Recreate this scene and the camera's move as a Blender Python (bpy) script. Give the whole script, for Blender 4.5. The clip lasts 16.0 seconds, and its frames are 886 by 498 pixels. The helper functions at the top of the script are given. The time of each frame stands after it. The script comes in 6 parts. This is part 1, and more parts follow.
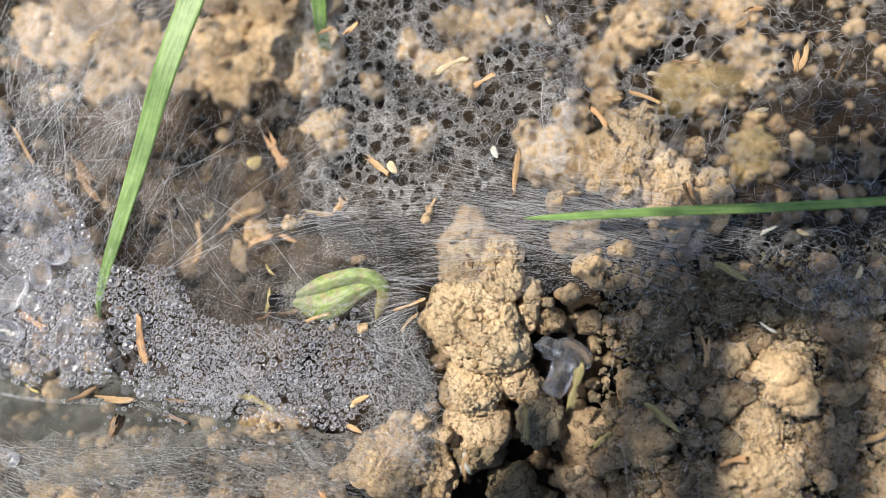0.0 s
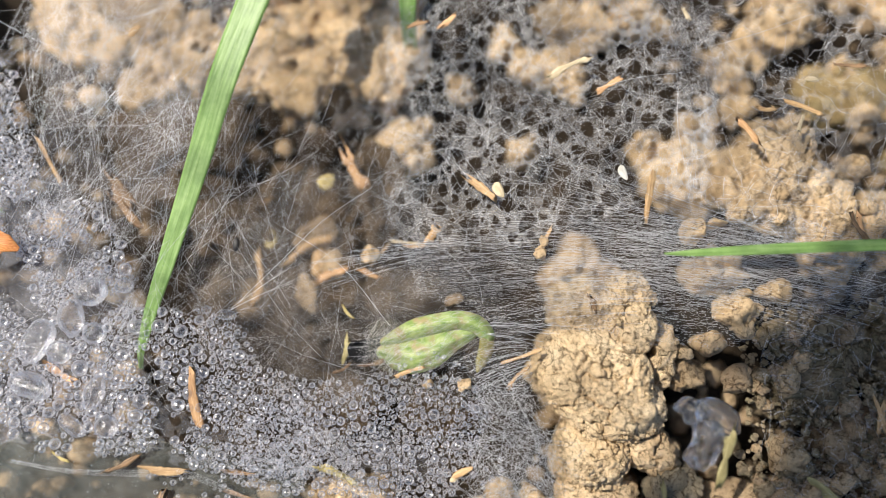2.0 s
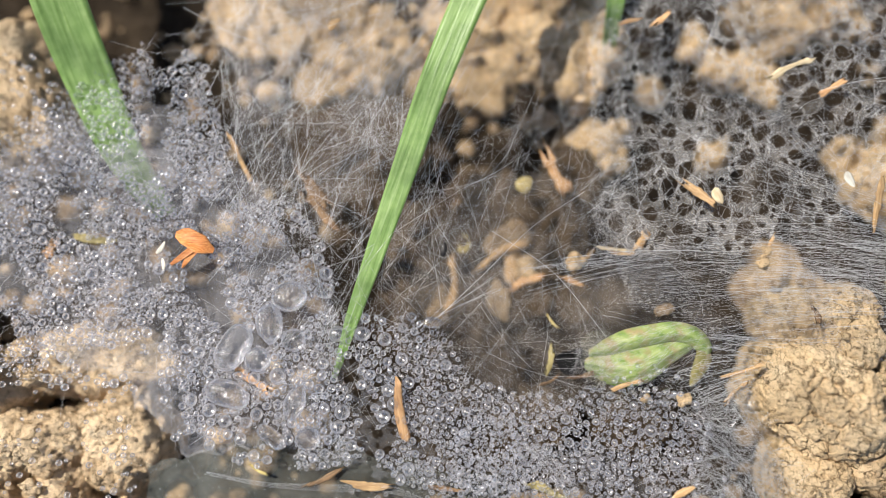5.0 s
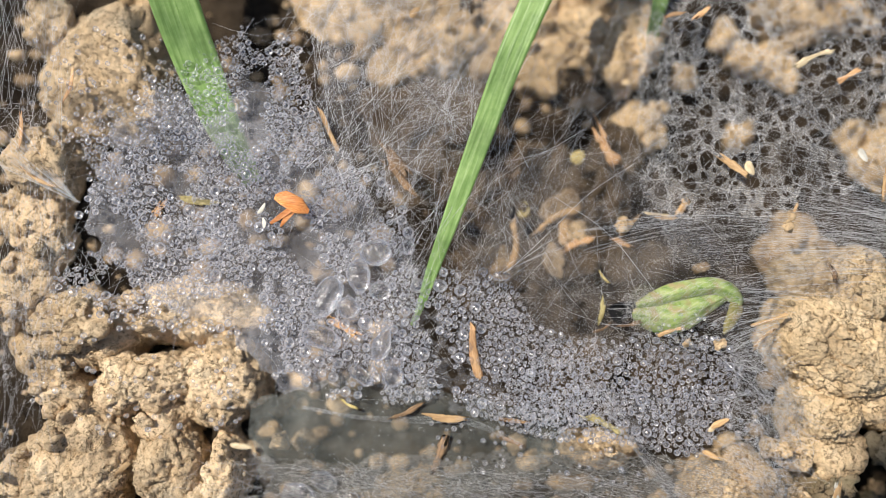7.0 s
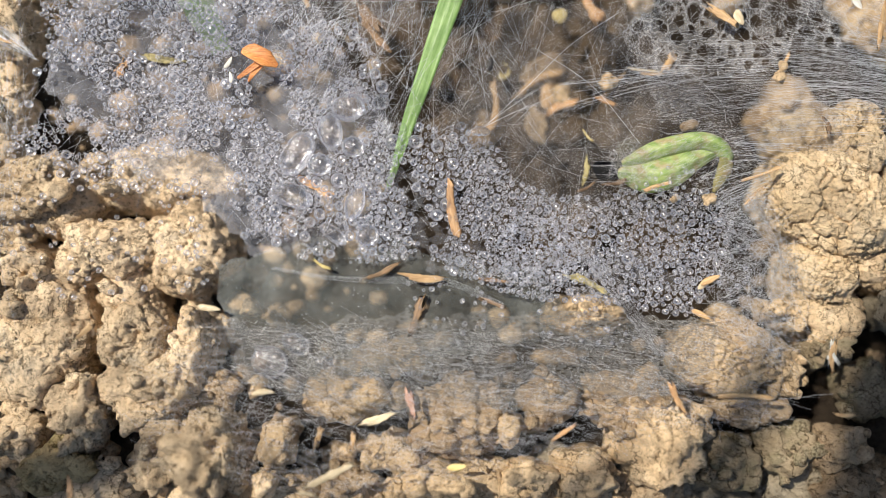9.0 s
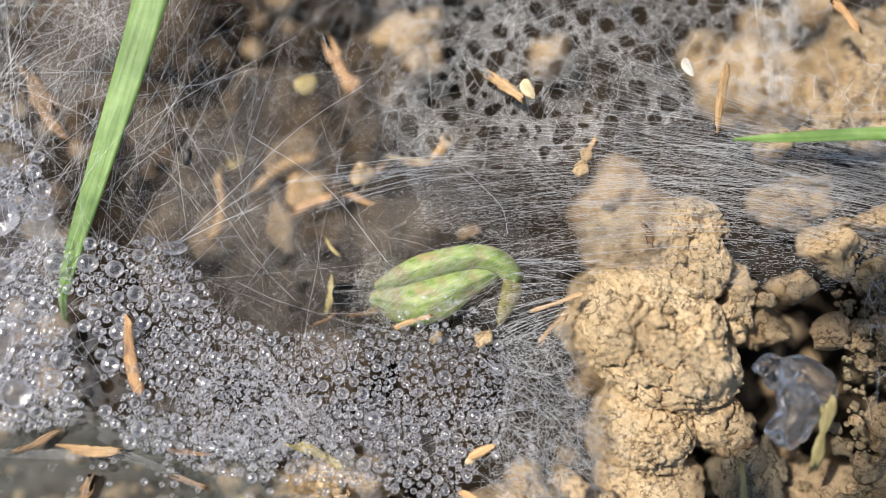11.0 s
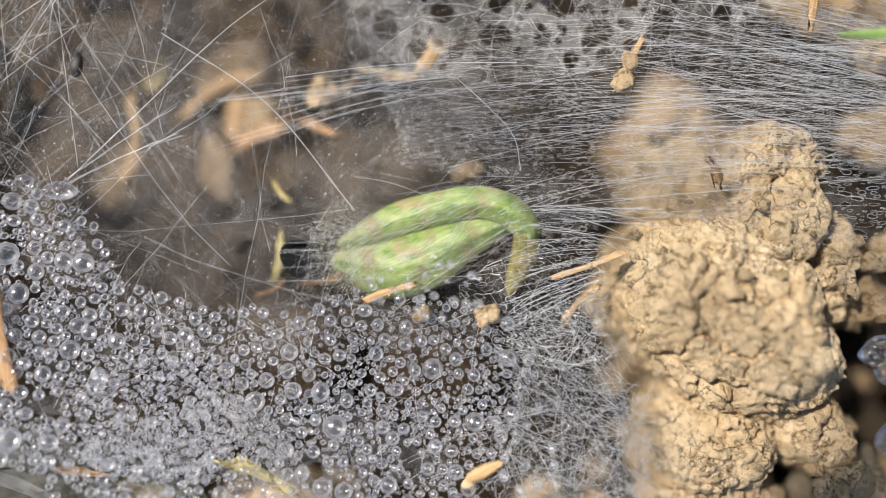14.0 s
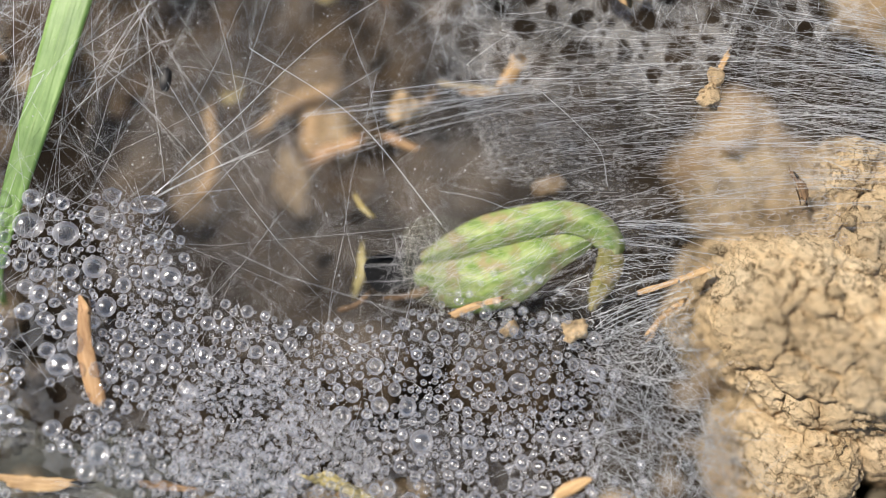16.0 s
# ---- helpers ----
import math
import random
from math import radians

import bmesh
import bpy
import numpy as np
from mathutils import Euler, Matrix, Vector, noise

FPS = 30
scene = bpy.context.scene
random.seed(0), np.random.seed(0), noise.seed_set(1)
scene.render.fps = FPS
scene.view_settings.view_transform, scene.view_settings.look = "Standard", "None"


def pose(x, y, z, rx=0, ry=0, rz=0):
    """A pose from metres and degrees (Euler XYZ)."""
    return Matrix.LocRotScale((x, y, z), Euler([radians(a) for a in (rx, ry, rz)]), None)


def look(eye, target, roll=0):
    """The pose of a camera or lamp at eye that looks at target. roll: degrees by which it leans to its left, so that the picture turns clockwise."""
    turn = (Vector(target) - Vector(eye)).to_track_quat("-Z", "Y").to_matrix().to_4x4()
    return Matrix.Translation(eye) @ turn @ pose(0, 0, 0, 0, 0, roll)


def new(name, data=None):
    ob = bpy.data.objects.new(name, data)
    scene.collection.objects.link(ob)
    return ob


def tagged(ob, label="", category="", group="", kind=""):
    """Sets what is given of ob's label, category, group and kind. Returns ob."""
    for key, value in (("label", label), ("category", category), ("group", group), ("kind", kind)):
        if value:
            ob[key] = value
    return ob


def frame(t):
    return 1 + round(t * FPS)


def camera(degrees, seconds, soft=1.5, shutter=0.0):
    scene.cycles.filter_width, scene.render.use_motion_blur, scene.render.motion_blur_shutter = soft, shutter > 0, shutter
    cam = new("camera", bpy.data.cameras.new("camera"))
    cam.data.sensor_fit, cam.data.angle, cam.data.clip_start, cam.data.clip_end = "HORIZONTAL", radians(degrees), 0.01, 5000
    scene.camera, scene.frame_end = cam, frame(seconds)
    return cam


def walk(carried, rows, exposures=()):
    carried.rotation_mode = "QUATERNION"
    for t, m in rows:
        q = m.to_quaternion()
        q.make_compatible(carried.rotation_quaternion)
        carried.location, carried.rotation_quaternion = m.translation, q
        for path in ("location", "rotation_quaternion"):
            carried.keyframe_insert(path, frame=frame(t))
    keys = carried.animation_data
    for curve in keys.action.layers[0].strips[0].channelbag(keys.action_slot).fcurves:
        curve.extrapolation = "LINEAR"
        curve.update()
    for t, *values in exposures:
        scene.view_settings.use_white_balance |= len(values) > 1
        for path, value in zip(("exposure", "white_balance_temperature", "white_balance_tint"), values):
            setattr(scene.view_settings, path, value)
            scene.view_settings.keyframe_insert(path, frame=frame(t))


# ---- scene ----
import collections
import itertools

cam = camera(60.0, 16.0, 0.7)
ROWS = [
    (0, 0.00001, 0.00000, 0.09302, 6.034, 1.848, -0.000),
    (0.5, 0.00105, 0.00557, 0.09046, 5.574, 1.923, -0.038),
    (1, -0.00047, 0.01214, 0.08286, 5.079, 1.805, -0.111),
    (1.5, -0.00283, 0.01403, 0.08028, 5.052, 1.729, -0.135),
    (2, -0.01336, 0.00582, 0.07778, 5.907, 1.046, 0.210),
    (2.5, -0.01998, 0.00190, 0.07617, 6.044, 0.982, 0.565),
    (3, -0.02092, -0.00030, 0.07310, 5.884, 0.915, 0.876),
    (3.5, -0.02399, -0.00105, 0.07200, 5.562, 0.801, 1.003),
    (4, -0.02993, 0.00113, 0.07286, 5.790, 0.837, 0.987),
    (4.5, -0.03304, 0.00552, 0.07345, 6.122, 0.992, 0.923),
    (4.7, -0.03361, 0.00627, 0.07365, 6.206, 1.085, 0.943),
    (6.8, -0.04220, 0.00496, 0.08480, 5.364, -0.735, 1.347),
    (7, -0.04409, 0.00178, 0.08451, 5.555, -0.827, 1.310),
    (7.5, -0.04507, -0.01279, 0.08216, 5.789, -0.914, 1.308),
    (8, -0.04556, -0.01732, 0.08028, 5.635, -0.857, 1.257),
    (8.5, -0.04372, -0.01421, 0.07923, 5.337, -0.871, 1.033),
    (9, -0.04129, -0.01268, 0.07945, 5.337, -0.763, 0.664),
    (9.5, -0.02399, -0.00369, 0.08159, 5.344, -0.880, 0.199),
    (9.7, -0.01793, -0.00083, 0.08097, 5.832, -0.566, 0.084),
    (11.8, -0.01491, 0.00181, 0.04921, 4.824, 0.085, 0.360),
    (12, -0.01454, 0.00196, 0.04860, 4.623, 0.156, 0.315),
    (12.5, -0.01728, -0.00249, 0.04684, 4.618, 0.006, 0.251),
    (13, -0.01517, -0.00399, 0.04508, 4.926, 0.269, 0.309),
    (13.5, -0.01620, -0.00324, 0.04375, 4.119, 0.141, 0.328),
    (14, -0.01499, 0.00083, 0.04335, 4.155, 0.143, 0.246),
    (14.5, -0.01564, 0.00191, 0.04314, 4.344, 0.030, 0.241),
    (15, -0.01807, 0.00189, 0.04314, 4.500, 0.129, 0.276),
    (15.5, -0.01876, 0.00144, 0.04349, 4.605, 0.189, 0.385),
    (16, -0.01966, 0.00105, 0.04342, 4.917, 0.353, 0.439),
]
walk(cam, [(t, pose(x, y, z, rx, ry, rz)) for t, x, y, z, rx, ry, rz in ROWS], [(0, 0.46), (0.5, 0.51), (1.5, 0.50), (2.5, 0.43), (3.5, 0.34), (4.5, 0.37), (7, 0.32), (8, 0.38), (8.5, 0.42), (9.5, 0.40), (12.5, 0.43), (14, 0.42), (15, 0.36), (16, 0.33)])
MM = 0.001

# ---- light ----
TO_SUN = Vector((-0.52, 0.32, 0.79)).normalized()
world = bpy.data.worlds.new("world")
scene.world = world
world.use_nodes = True
sky = world.node_tree.nodes.new("ShaderNodeTexSky")
sky.sky_type, sky.sun_disc = "NISHITA", False
sky.sun_elevation, sky.sun_rotation = math.asin(TO_SUN.z), math.atan2(TO_SUN.x, TO_SUN.y)
world.node_tree.links.new(sky.outputs["Color"], world.node_tree.nodes["Background"].inputs["Color"])
world.node_tree.nodes["Background"].inputs["Strength"].default_value = 0.085
sun_data = bpy.data.lights.new("sun", "SUN")
sun_data.energy, sun_data.angle, sun_data.color = 5.0, radians(0.55), (1.0, 0.935, 0.835)
sun = new("sun", sun_data)
sun.matrix_world = look(TO_SUN * 2, (0, 0, 0))

# the lens stays focused on the web
WEB = tagged(new("funnel_web"), "grey funnel spider web stretched over clods and beaded with dew", "spider web")
WEB.location = (-0.025, 0.006, 0.0006)
cam.data.dof.use_dof = True
cam.data.dof.focus_object = WEB
cam.data.dof.aperture_fstop = 5.2


# ---- materials ----
def shader(name):
    m = bpy.data.materials.new(name)
    m.use_nodes = True
    nt = m.node_tree
    return m, nt, nt.nodes["Principled BSDF"]


def add(nt, kind, links=(), **values):
    n = nt.nodes.new(kind)
    for key, value in values.items():
        if key in n.inputs:
            n.inputs[key].default_value = value
    for source, socket in links:
        nt.links.new(source, n.inputs[socket])
    return n


def ramp(nt, source, stops):
    n = nt.nodes.new("ShaderNodeValToRGB")
    while len(n.color_ramp.elements) < len(stops):
        n.color_ramp.elements.new(0.5)
    for e, (at, c) in zip(n.color_ramp.elements, stops):
        e.position, e.color = at, (*c, 1) if len(c) == 3 else c
    nt.links.new(source, n.inputs["Fac"])
    return n


def soil(name, dark, mid, light, moss=0.0, shift=0.25):
    m, nt, b = shader(name)
    obj = nt.nodes.new("ShaderNodeTexCoord").outputs["Object"]
    info = nt.nodes.new("ShaderNodeObjectInfo").outputs["Random"]
    big = add(nt, "ShaderNodeTexNoise", [(obj, "Vector")], Scale=260.0, Detail=5.0, Roughness=0.6)
    grain = add(nt, "ShaderNodeTexNoise", [(obj, "Vector")], Scale=2300.0, Detail=6.0, Roughness=0.72)
    bent = add(nt, "ShaderNodeTexNoise", [(obj, "Vector")], Scale=900.0, Detail=3.0)
    warp = add(nt, "ShaderNodeVectorMath", [(bent.outputs["Color"], 0)])
    warp.operation = "SCALE"
    warp.inputs["Scale"].default_value = 0.0019
    where = add(nt, "ShaderNodeVectorMath", [(obj, 0), (warp.outputs["Vector"], 1)])
    crack = add(nt, "ShaderNodeTexVoronoi", [(where.outputs["Vector"], "Vector")], Scale=430.0)
    crack.feature = "DISTANCE_TO_EDGE"
    craze = add(nt, "ShaderNodeTexVoronoi", [(where.outputs["Vector"], "Vector")], Scale=1250.0)
    craze.feature = "DISTANCE_TO_EDGE"
    patchy = add(nt, "ShaderNodeTexNoise", [(obj, "Vector")], Scale=520.0, Detail=2.0)
    open_ = ramp(nt, patchy.outputs["Fac"], [(0.50, (1, 1, 1)), (0.62, (0, 0, 0))])
    base = ramp(nt, big.outputs["Fac"], [(0.28, dark), (0.5, mid), (0.74, light)])
    spots = ramp(nt, grain.outputs["Fac"], [(0.32, (0.42, 0.36, 0.30)), (0.46, (0.95, 0.94, 0.92)), (0.7, (1.18, 1.15, 1.1))])
    mul = add(nt, "ShaderNodeMix", Factor=1.0)
    mul.data_type, mul.blend_type = "RGBA", "MULTIPLY"
    mul.inputs[0].default_value = 1.0
    nt.links.new(base.outputs["Color"], mul.inputs[6])
    nt.links.new(spots.outputs["Color"], mul.inputs[7])
    hsv = add(nt, "ShaderNodeHueSaturation", [(mul.outputs[2], "Color")])
    spread = add(nt, "ShaderNodeMapRange", [(info, "Value")])
    spread.inputs["To Min"].default_value, spread.inputs["To Max"].default_value = 1 - shift, 1 + shift * 0.5
    nt.links.new(spread.outputs["Result"], hsv.inputs["Value"])
    colour = hsv.outputs["Color"]
    if moss:
        patch = add(nt, "ShaderNodeTexNoise", [(obj, "Vector")], Scale=420.0, Detail=4.0)
        mask = ramp(nt, patch.outputs["Fac"], [(0.45, (0, 0, 0)), (0.62, (moss, moss, moss))])
        green = add(nt, "ShaderNodeMix")
        green.data_type = "RGBA"
        nt.links.new(mask.outputs["Color"], green.inputs[0])
        nt.links.new(colour, green.inputs[6])
        green.inputs[7].default_value = (0.10, 0.11, 0.045, 1)
        colour = green.outputs[2]
    nt.links.new(colour, b.inputs["Base Color"])
    b.inputs["Roughness"].default_value = 0.95
    b.inputs["Specular IOR Level"].default_value = 0.15
    g0 = ramp(nt, crack.outputs["Distance"], [(0.0, (0.0, 0.0, 0.0)), (0.045, (1, 1, 1))])
    shut = ramp(nt, bent.outputs["Fac"], [(0.44, (0, 0, 0)), (0.54, (1, 1, 1))])
    g1 = add(nt, "ShaderNodeMath", [(g0.outputs["Color"], 0), (shut.outputs["Color"], 1)])
    g1.operation = "MAXIMUM"
    g2 = ramp(nt, craze.outputs["Distance"], [(0.0, (0.1, 0.1, 0.1)), (0.06, (1, 1, 1))])
    lift = add(nt, "ShaderNodeMath", [(g2.outputs["Color"], 0), (open_.outputs["Color"], 1)])
    lift.operation = "MAXIMUM"
    groove = add(nt, "ShaderNodeMath", [(g1.outputs["Value"], 0), (lift.outputs["Value"], 1)])
    groove.operation = "MULTIPLY"
    # the shade down in the cracks is painted by darkening the grooves
    crack_shade = ramp(nt, groove.outputs["Value"], [(0.0, (0.30, 0.25, 0.20)), (0.8, (1, 1, 1))])
    cracked = add(nt, "ShaderNodeMix")
    cracked.data_type, cracked.blend_type = "RGBA", "MULTIPLY"
    cracked.inputs[0].default_value = 0.85
    nt.links.new(colour, cracked.inputs[6])
    nt.links.new(crack_shade.outputs["Color"], cracked.inputs[7])
    nt.links.new(cracked.outputs[2], b.inputs["Base Color"])
    b1 = add(nt, "ShaderNodeBump", [(groove.outputs["Value"], "Height")], Strength=0.8, Distance=0.0003)
    b2 = add(nt, "ShaderNodeBump", [(grain.outputs["Fac"], "Height"), (b1.outputs["Normal"], "Normal")], Strength=1.0, Distance=0.0005)
    nt.links.new(b2.outputs["Normal"], b.inputs["Normal"])
    return m


SOIL = [
    soil("dry_clay", (0.51, 0.355, 0.20), (0.70, 0.52, 0.32), (0.83, 0.655, 0.44)),
    soil("brown_clay", (0.30, 0.205, 0.125), (0.47, 0.345, 0.215), (0.60, 0.46, 0.305)),
    soil("mossy_clay", (0.40, 0.29, 0.13), (0.56, 0.42, 0.22), (0.66, 0.52, 0.30), 0.35),
    soil("grey_clay", (0.22, 0.185, 0.13), (0.33, 0.28, 0.20), (0.42, 0.36, 0.27)),
    soil("mouldy_crumb_soil", (0.20, 0.15, 0.09), (0.36, 0.285, 0.185), (0.50, 0.41, 0.28), 0.35),
    # soil under the silk: the web's shadow is painted into its tone
    soil("funnel_shade_lump", (0.07, 0.05, 0.033), (0.13, 0.095, 0.062), (0.20, 0.15, 0.10)),
    soil("pale_buff_clay", (0.51, 0.37, 0.215), (0.72, 0.55, 0.345), (0.83, 0.67, 0.455)),
    # cream tone raised to carry the stronger sunlight on the left clods
    soil("cream_lit_clay", (0.57, 0.42, 0.26), (0.77, 0.59, 0.385), (0.87, 0.72, 0.51)),
]
# the deep shade of the gaps between clods is put into this colour
GROUND = soil("gap_shade_soil", (0.018, 0.013, 0.009), (0.042, 0.031, 0.021), (0.09, 0.066, 0.043))


def fibre(name, dark, mid, light, rough=0.6, through=0.0):
    """Dry plant matter with grain along x."""
    m, nt, b = shader(name)
    obj = nt.nodes.new("ShaderNodeTexCoord").outputs["Object"]
    info = nt.nodes.new("ShaderNodeObjectInfo").outputs["Random"]
    stretch = add(nt, "ShaderNodeMapping", [(obj, "Vector")])
    stretch.inputs["Scale"].default_value = (0.09, 1, 1)
    grain = add(nt, "ShaderNodeTexNoise", [(stretch.outputs["Vector"], "Vector")], Scale=7000.0, Detail=4.0, Roughness=0.65)
    blot = add(nt, "ShaderNodeTexNoise", [(obj, "Vector")], Scale=900.0, Detail=3.0)
    c = ramp(nt, grain.outputs["Fac"], [(0.3, dark), (0.5, mid), (0.7, light)])
    hsv = add(nt, "ShaderNodeHueSaturation", [(c.outputs["Color"], "Color")])
    spread = add(nt, "ShaderNodeMapRange", [(info, "Value")])
    spread.inputs["To Min"].default_value, spread.inputs["To Max"].default_value = 0.75, 1.15
    wear = add(nt, "ShaderNodeMapRange", [(blot.outputs["Fac"], "Value")])
    wear.inputs["To Min"].default_value, wear.inputs["To Max"].default_value = 0.7, 1.25
    val = add(nt, "ShaderNodeMath", [(spread.outputs["Result"], 0), (wear.outputs["Result"], 1)])
    val.operation = "MULTIPLY"
    nt.links.new(val.outputs["Value"], hsv.inputs["Value"])
    nt.links.new(hsv.outputs["Color"], b.inputs["Base Color"])
    b.inputs["Roughness"].default_value = rough
    bump = add(nt, "ShaderNodeBump", [(grain.outputs["Fac"], "Height")], Strength=0.8, Distance=0.00008)
    nt.links.new(bump.outputs["Normal"], b.inputs["Normal"])
    return m


FIBRE = {
    "tan": fibre("tan_straw", (0.30, 0.17, 0.07), (0.50, 0.31, 0.14), (0.64, 0.44, 0.23)),
    "orange": fibre("orange_straw", (0.34, 0.17, 0.07), (0.53, 0.30, 0.135), (0.65, 0.42, 0.22)),
    "brown": fibre("brown_straw", (0.08, 0.045, 0.022), (0.20, 0.12, 0.06), (0.36, 0.22, 0.11)),
    "pale": fibre("pale_straw", (0.46, 0.34, 0.18), (0.62, 0.49, 0.30), (0.74, 0.63, 0.43)),
    "yellow": fibre("yellow_husk", (0.45, 0.33, 0.10), (0.62, 0.48, 0.17), (0.74, 0.62, 0.28)),
    "green": fibre("olive_husk", (0.22, 0.18, 0.07), (0.36, 0.30, 0.12), (0.50, 0.42, 0.20)),
    "white": fibre("white_husk", (0.45, 0.41, 0.33), (0.62, 0.58, 0.49), (0.72, 0.69, 0.61)),
    "pink": fibre("pinkish_husk", (0.40, 0.20, 0.13), (0.56, 0.32, 0.22), (0.66, 0.44, 0.33)),
}


def leafy(name, dark, mid, light, grain_scale=2600.0, gloss=0.42, cross=0.06, spotty=0.0):
    """Living leaf: veins along x, light passing through."""
    m, nt, b = shader(name)
    obj = nt.nodes.new("ShaderNodeTexCoord").outputs["UV"]
    stretch = add(nt, "ShaderNodeMapping", [(obj, "Vector")])
    stretch.inputs["Scale"].default_value = (cross, 1, 1)
    veins = add(nt, "ShaderNodeTexNoise", [(stretch.outputs["Vector"], "Vector")], Scale=grain_scale, Detail=3.0, Roughness=0.5)
    blot = add(nt, "ShaderNodeTexNoise", [(obj, "Vector")], Scale=grain_scale * 0.25, Detail=5.0, Roughness=0.6)
    c = ramp(nt, veins.outputs["Fac"], [(0.3, dark), (0.5, mid), (0.72, light)])
    mul = add(nt, "ShaderNodeMix")
    mul.data_type, mul.blend_type = "RGBA", "MULTIPLY"
    mul.inputs[0].default_value = 1.0
    tone = ramp(nt, blot.outputs["Fac"], [(0.3, (0.72, 0.78, 0.66)), (0.6, (1.1, 1.08, 1.05))])
    nt.links.new(c.outputs["Color"], mul.inputs[6])
    nt.links.new(tone.outputs["Color"], mul.inputs[7])
    colour = mul.outputs[2]
    if spotty:
        dirt = add(nt, "ShaderNodeTexNoise", [(obj, "Vector")], Scale=grain_scale * 0.42, Detail=6.0, Roughness=0.6)
        mask = ramp(nt, dirt.outputs["Fac"], [(0.50, (0, 0, 0)), (0.64, (spotty, spotty, spotty))])
        mixed = add(nt, "ShaderNodeMix")
        mixed.data_type = "RGBA"
        nt.links.new(mask.outputs["Color"], mixed.inputs[0])
        nt.links.new(colour, mixed.inputs[6])
        mixed.inputs[7].default_value = (0.48, 0.36, 0.20, 1)
        colour = mixed.outputs[2]
    nt.links.new(colour, b.inputs["Base Color"])
    b.inputs["Roughness"].default_value = gloss
    bump = add(nt, "ShaderNodeBump", [(veins.outputs["Fac"], "Height")], Strength=0.6, Distance=0.00012)
    nt.links.new(bump.outputs["Normal"], b.inputs["Normal"])
    thin = add(nt, "ShaderNodeBsdfTranslucent", [(colour, "Color")])
    both = add(nt, "ShaderNodeMixShader", [(b.outputs["BSDF"], 1), (thin.outputs["BSDF"], 2)], Fac=0.35)
    nt.links.new(both.outputs["Shader"], nt.nodes["Material Output"].inputs["Surface"])
    return m


BLADE = leafy("grass_green", (0.16, 0.28, 0.07), (0.26, 0.42, 0.13), (0.36, 0.52, 0.20), 2400.0)
RIB = leafy("pale_midrib", (0.26, 0.42, 0.10), (0.38, 0.54, 0.17), (0.48, 0.62, 0.25), 2400.0)
POD = leafy("pale_leaf_green", (0.17, 0.29, 0.065), (0.36, 0.475, 0.15), (0.58, 0.64, 0.31), 1500.0, 0.5, 0.6, 0.85)
WITHER = leafy("withered_leaf_edge", (0.16, 0.15, 0.04), (0.30, 0.27, 0.09), (0.45, 0.38, 0.16), 1800.0, 0.6, 0.2, 0.7)


def silk(name, tone, gloss=0.12):
    m, nt, b = shader(name)
    nt.nodes.remove(b)
    d = add(nt, "ShaderNodeBsdfDiffuse", Color=(*tone, 1))
    t = add(nt, "ShaderNodeBsdfTranslucent", Color=(*tone, 1))
    g = add(nt, "ShaderNodeBsdfGlossy", Color=(0.95, 0.96, 1, 1), Roughness=0.25)
    one = add(nt, "ShaderNodeMixShader", [(d.outputs["BSDF"], 1), (t.outputs["BSDF"], 2)], Fac=0.45)
    two = add(nt, "ShaderNodeMixShader", [(one.outputs["Shader"], 1), (g.outputs["BSDF"], 2)], Fac=gloss)
    nt.links.new(two.outputs["Shader"], nt.nodes["Material Output"].inputs["Surface"])
    return m


SILK = silk("web_silk", (0.80, 0.785, 0.785))
SILK_BRIGHT = silk("bright_silk", (0.90, 0.90, 0.90), 0.25)

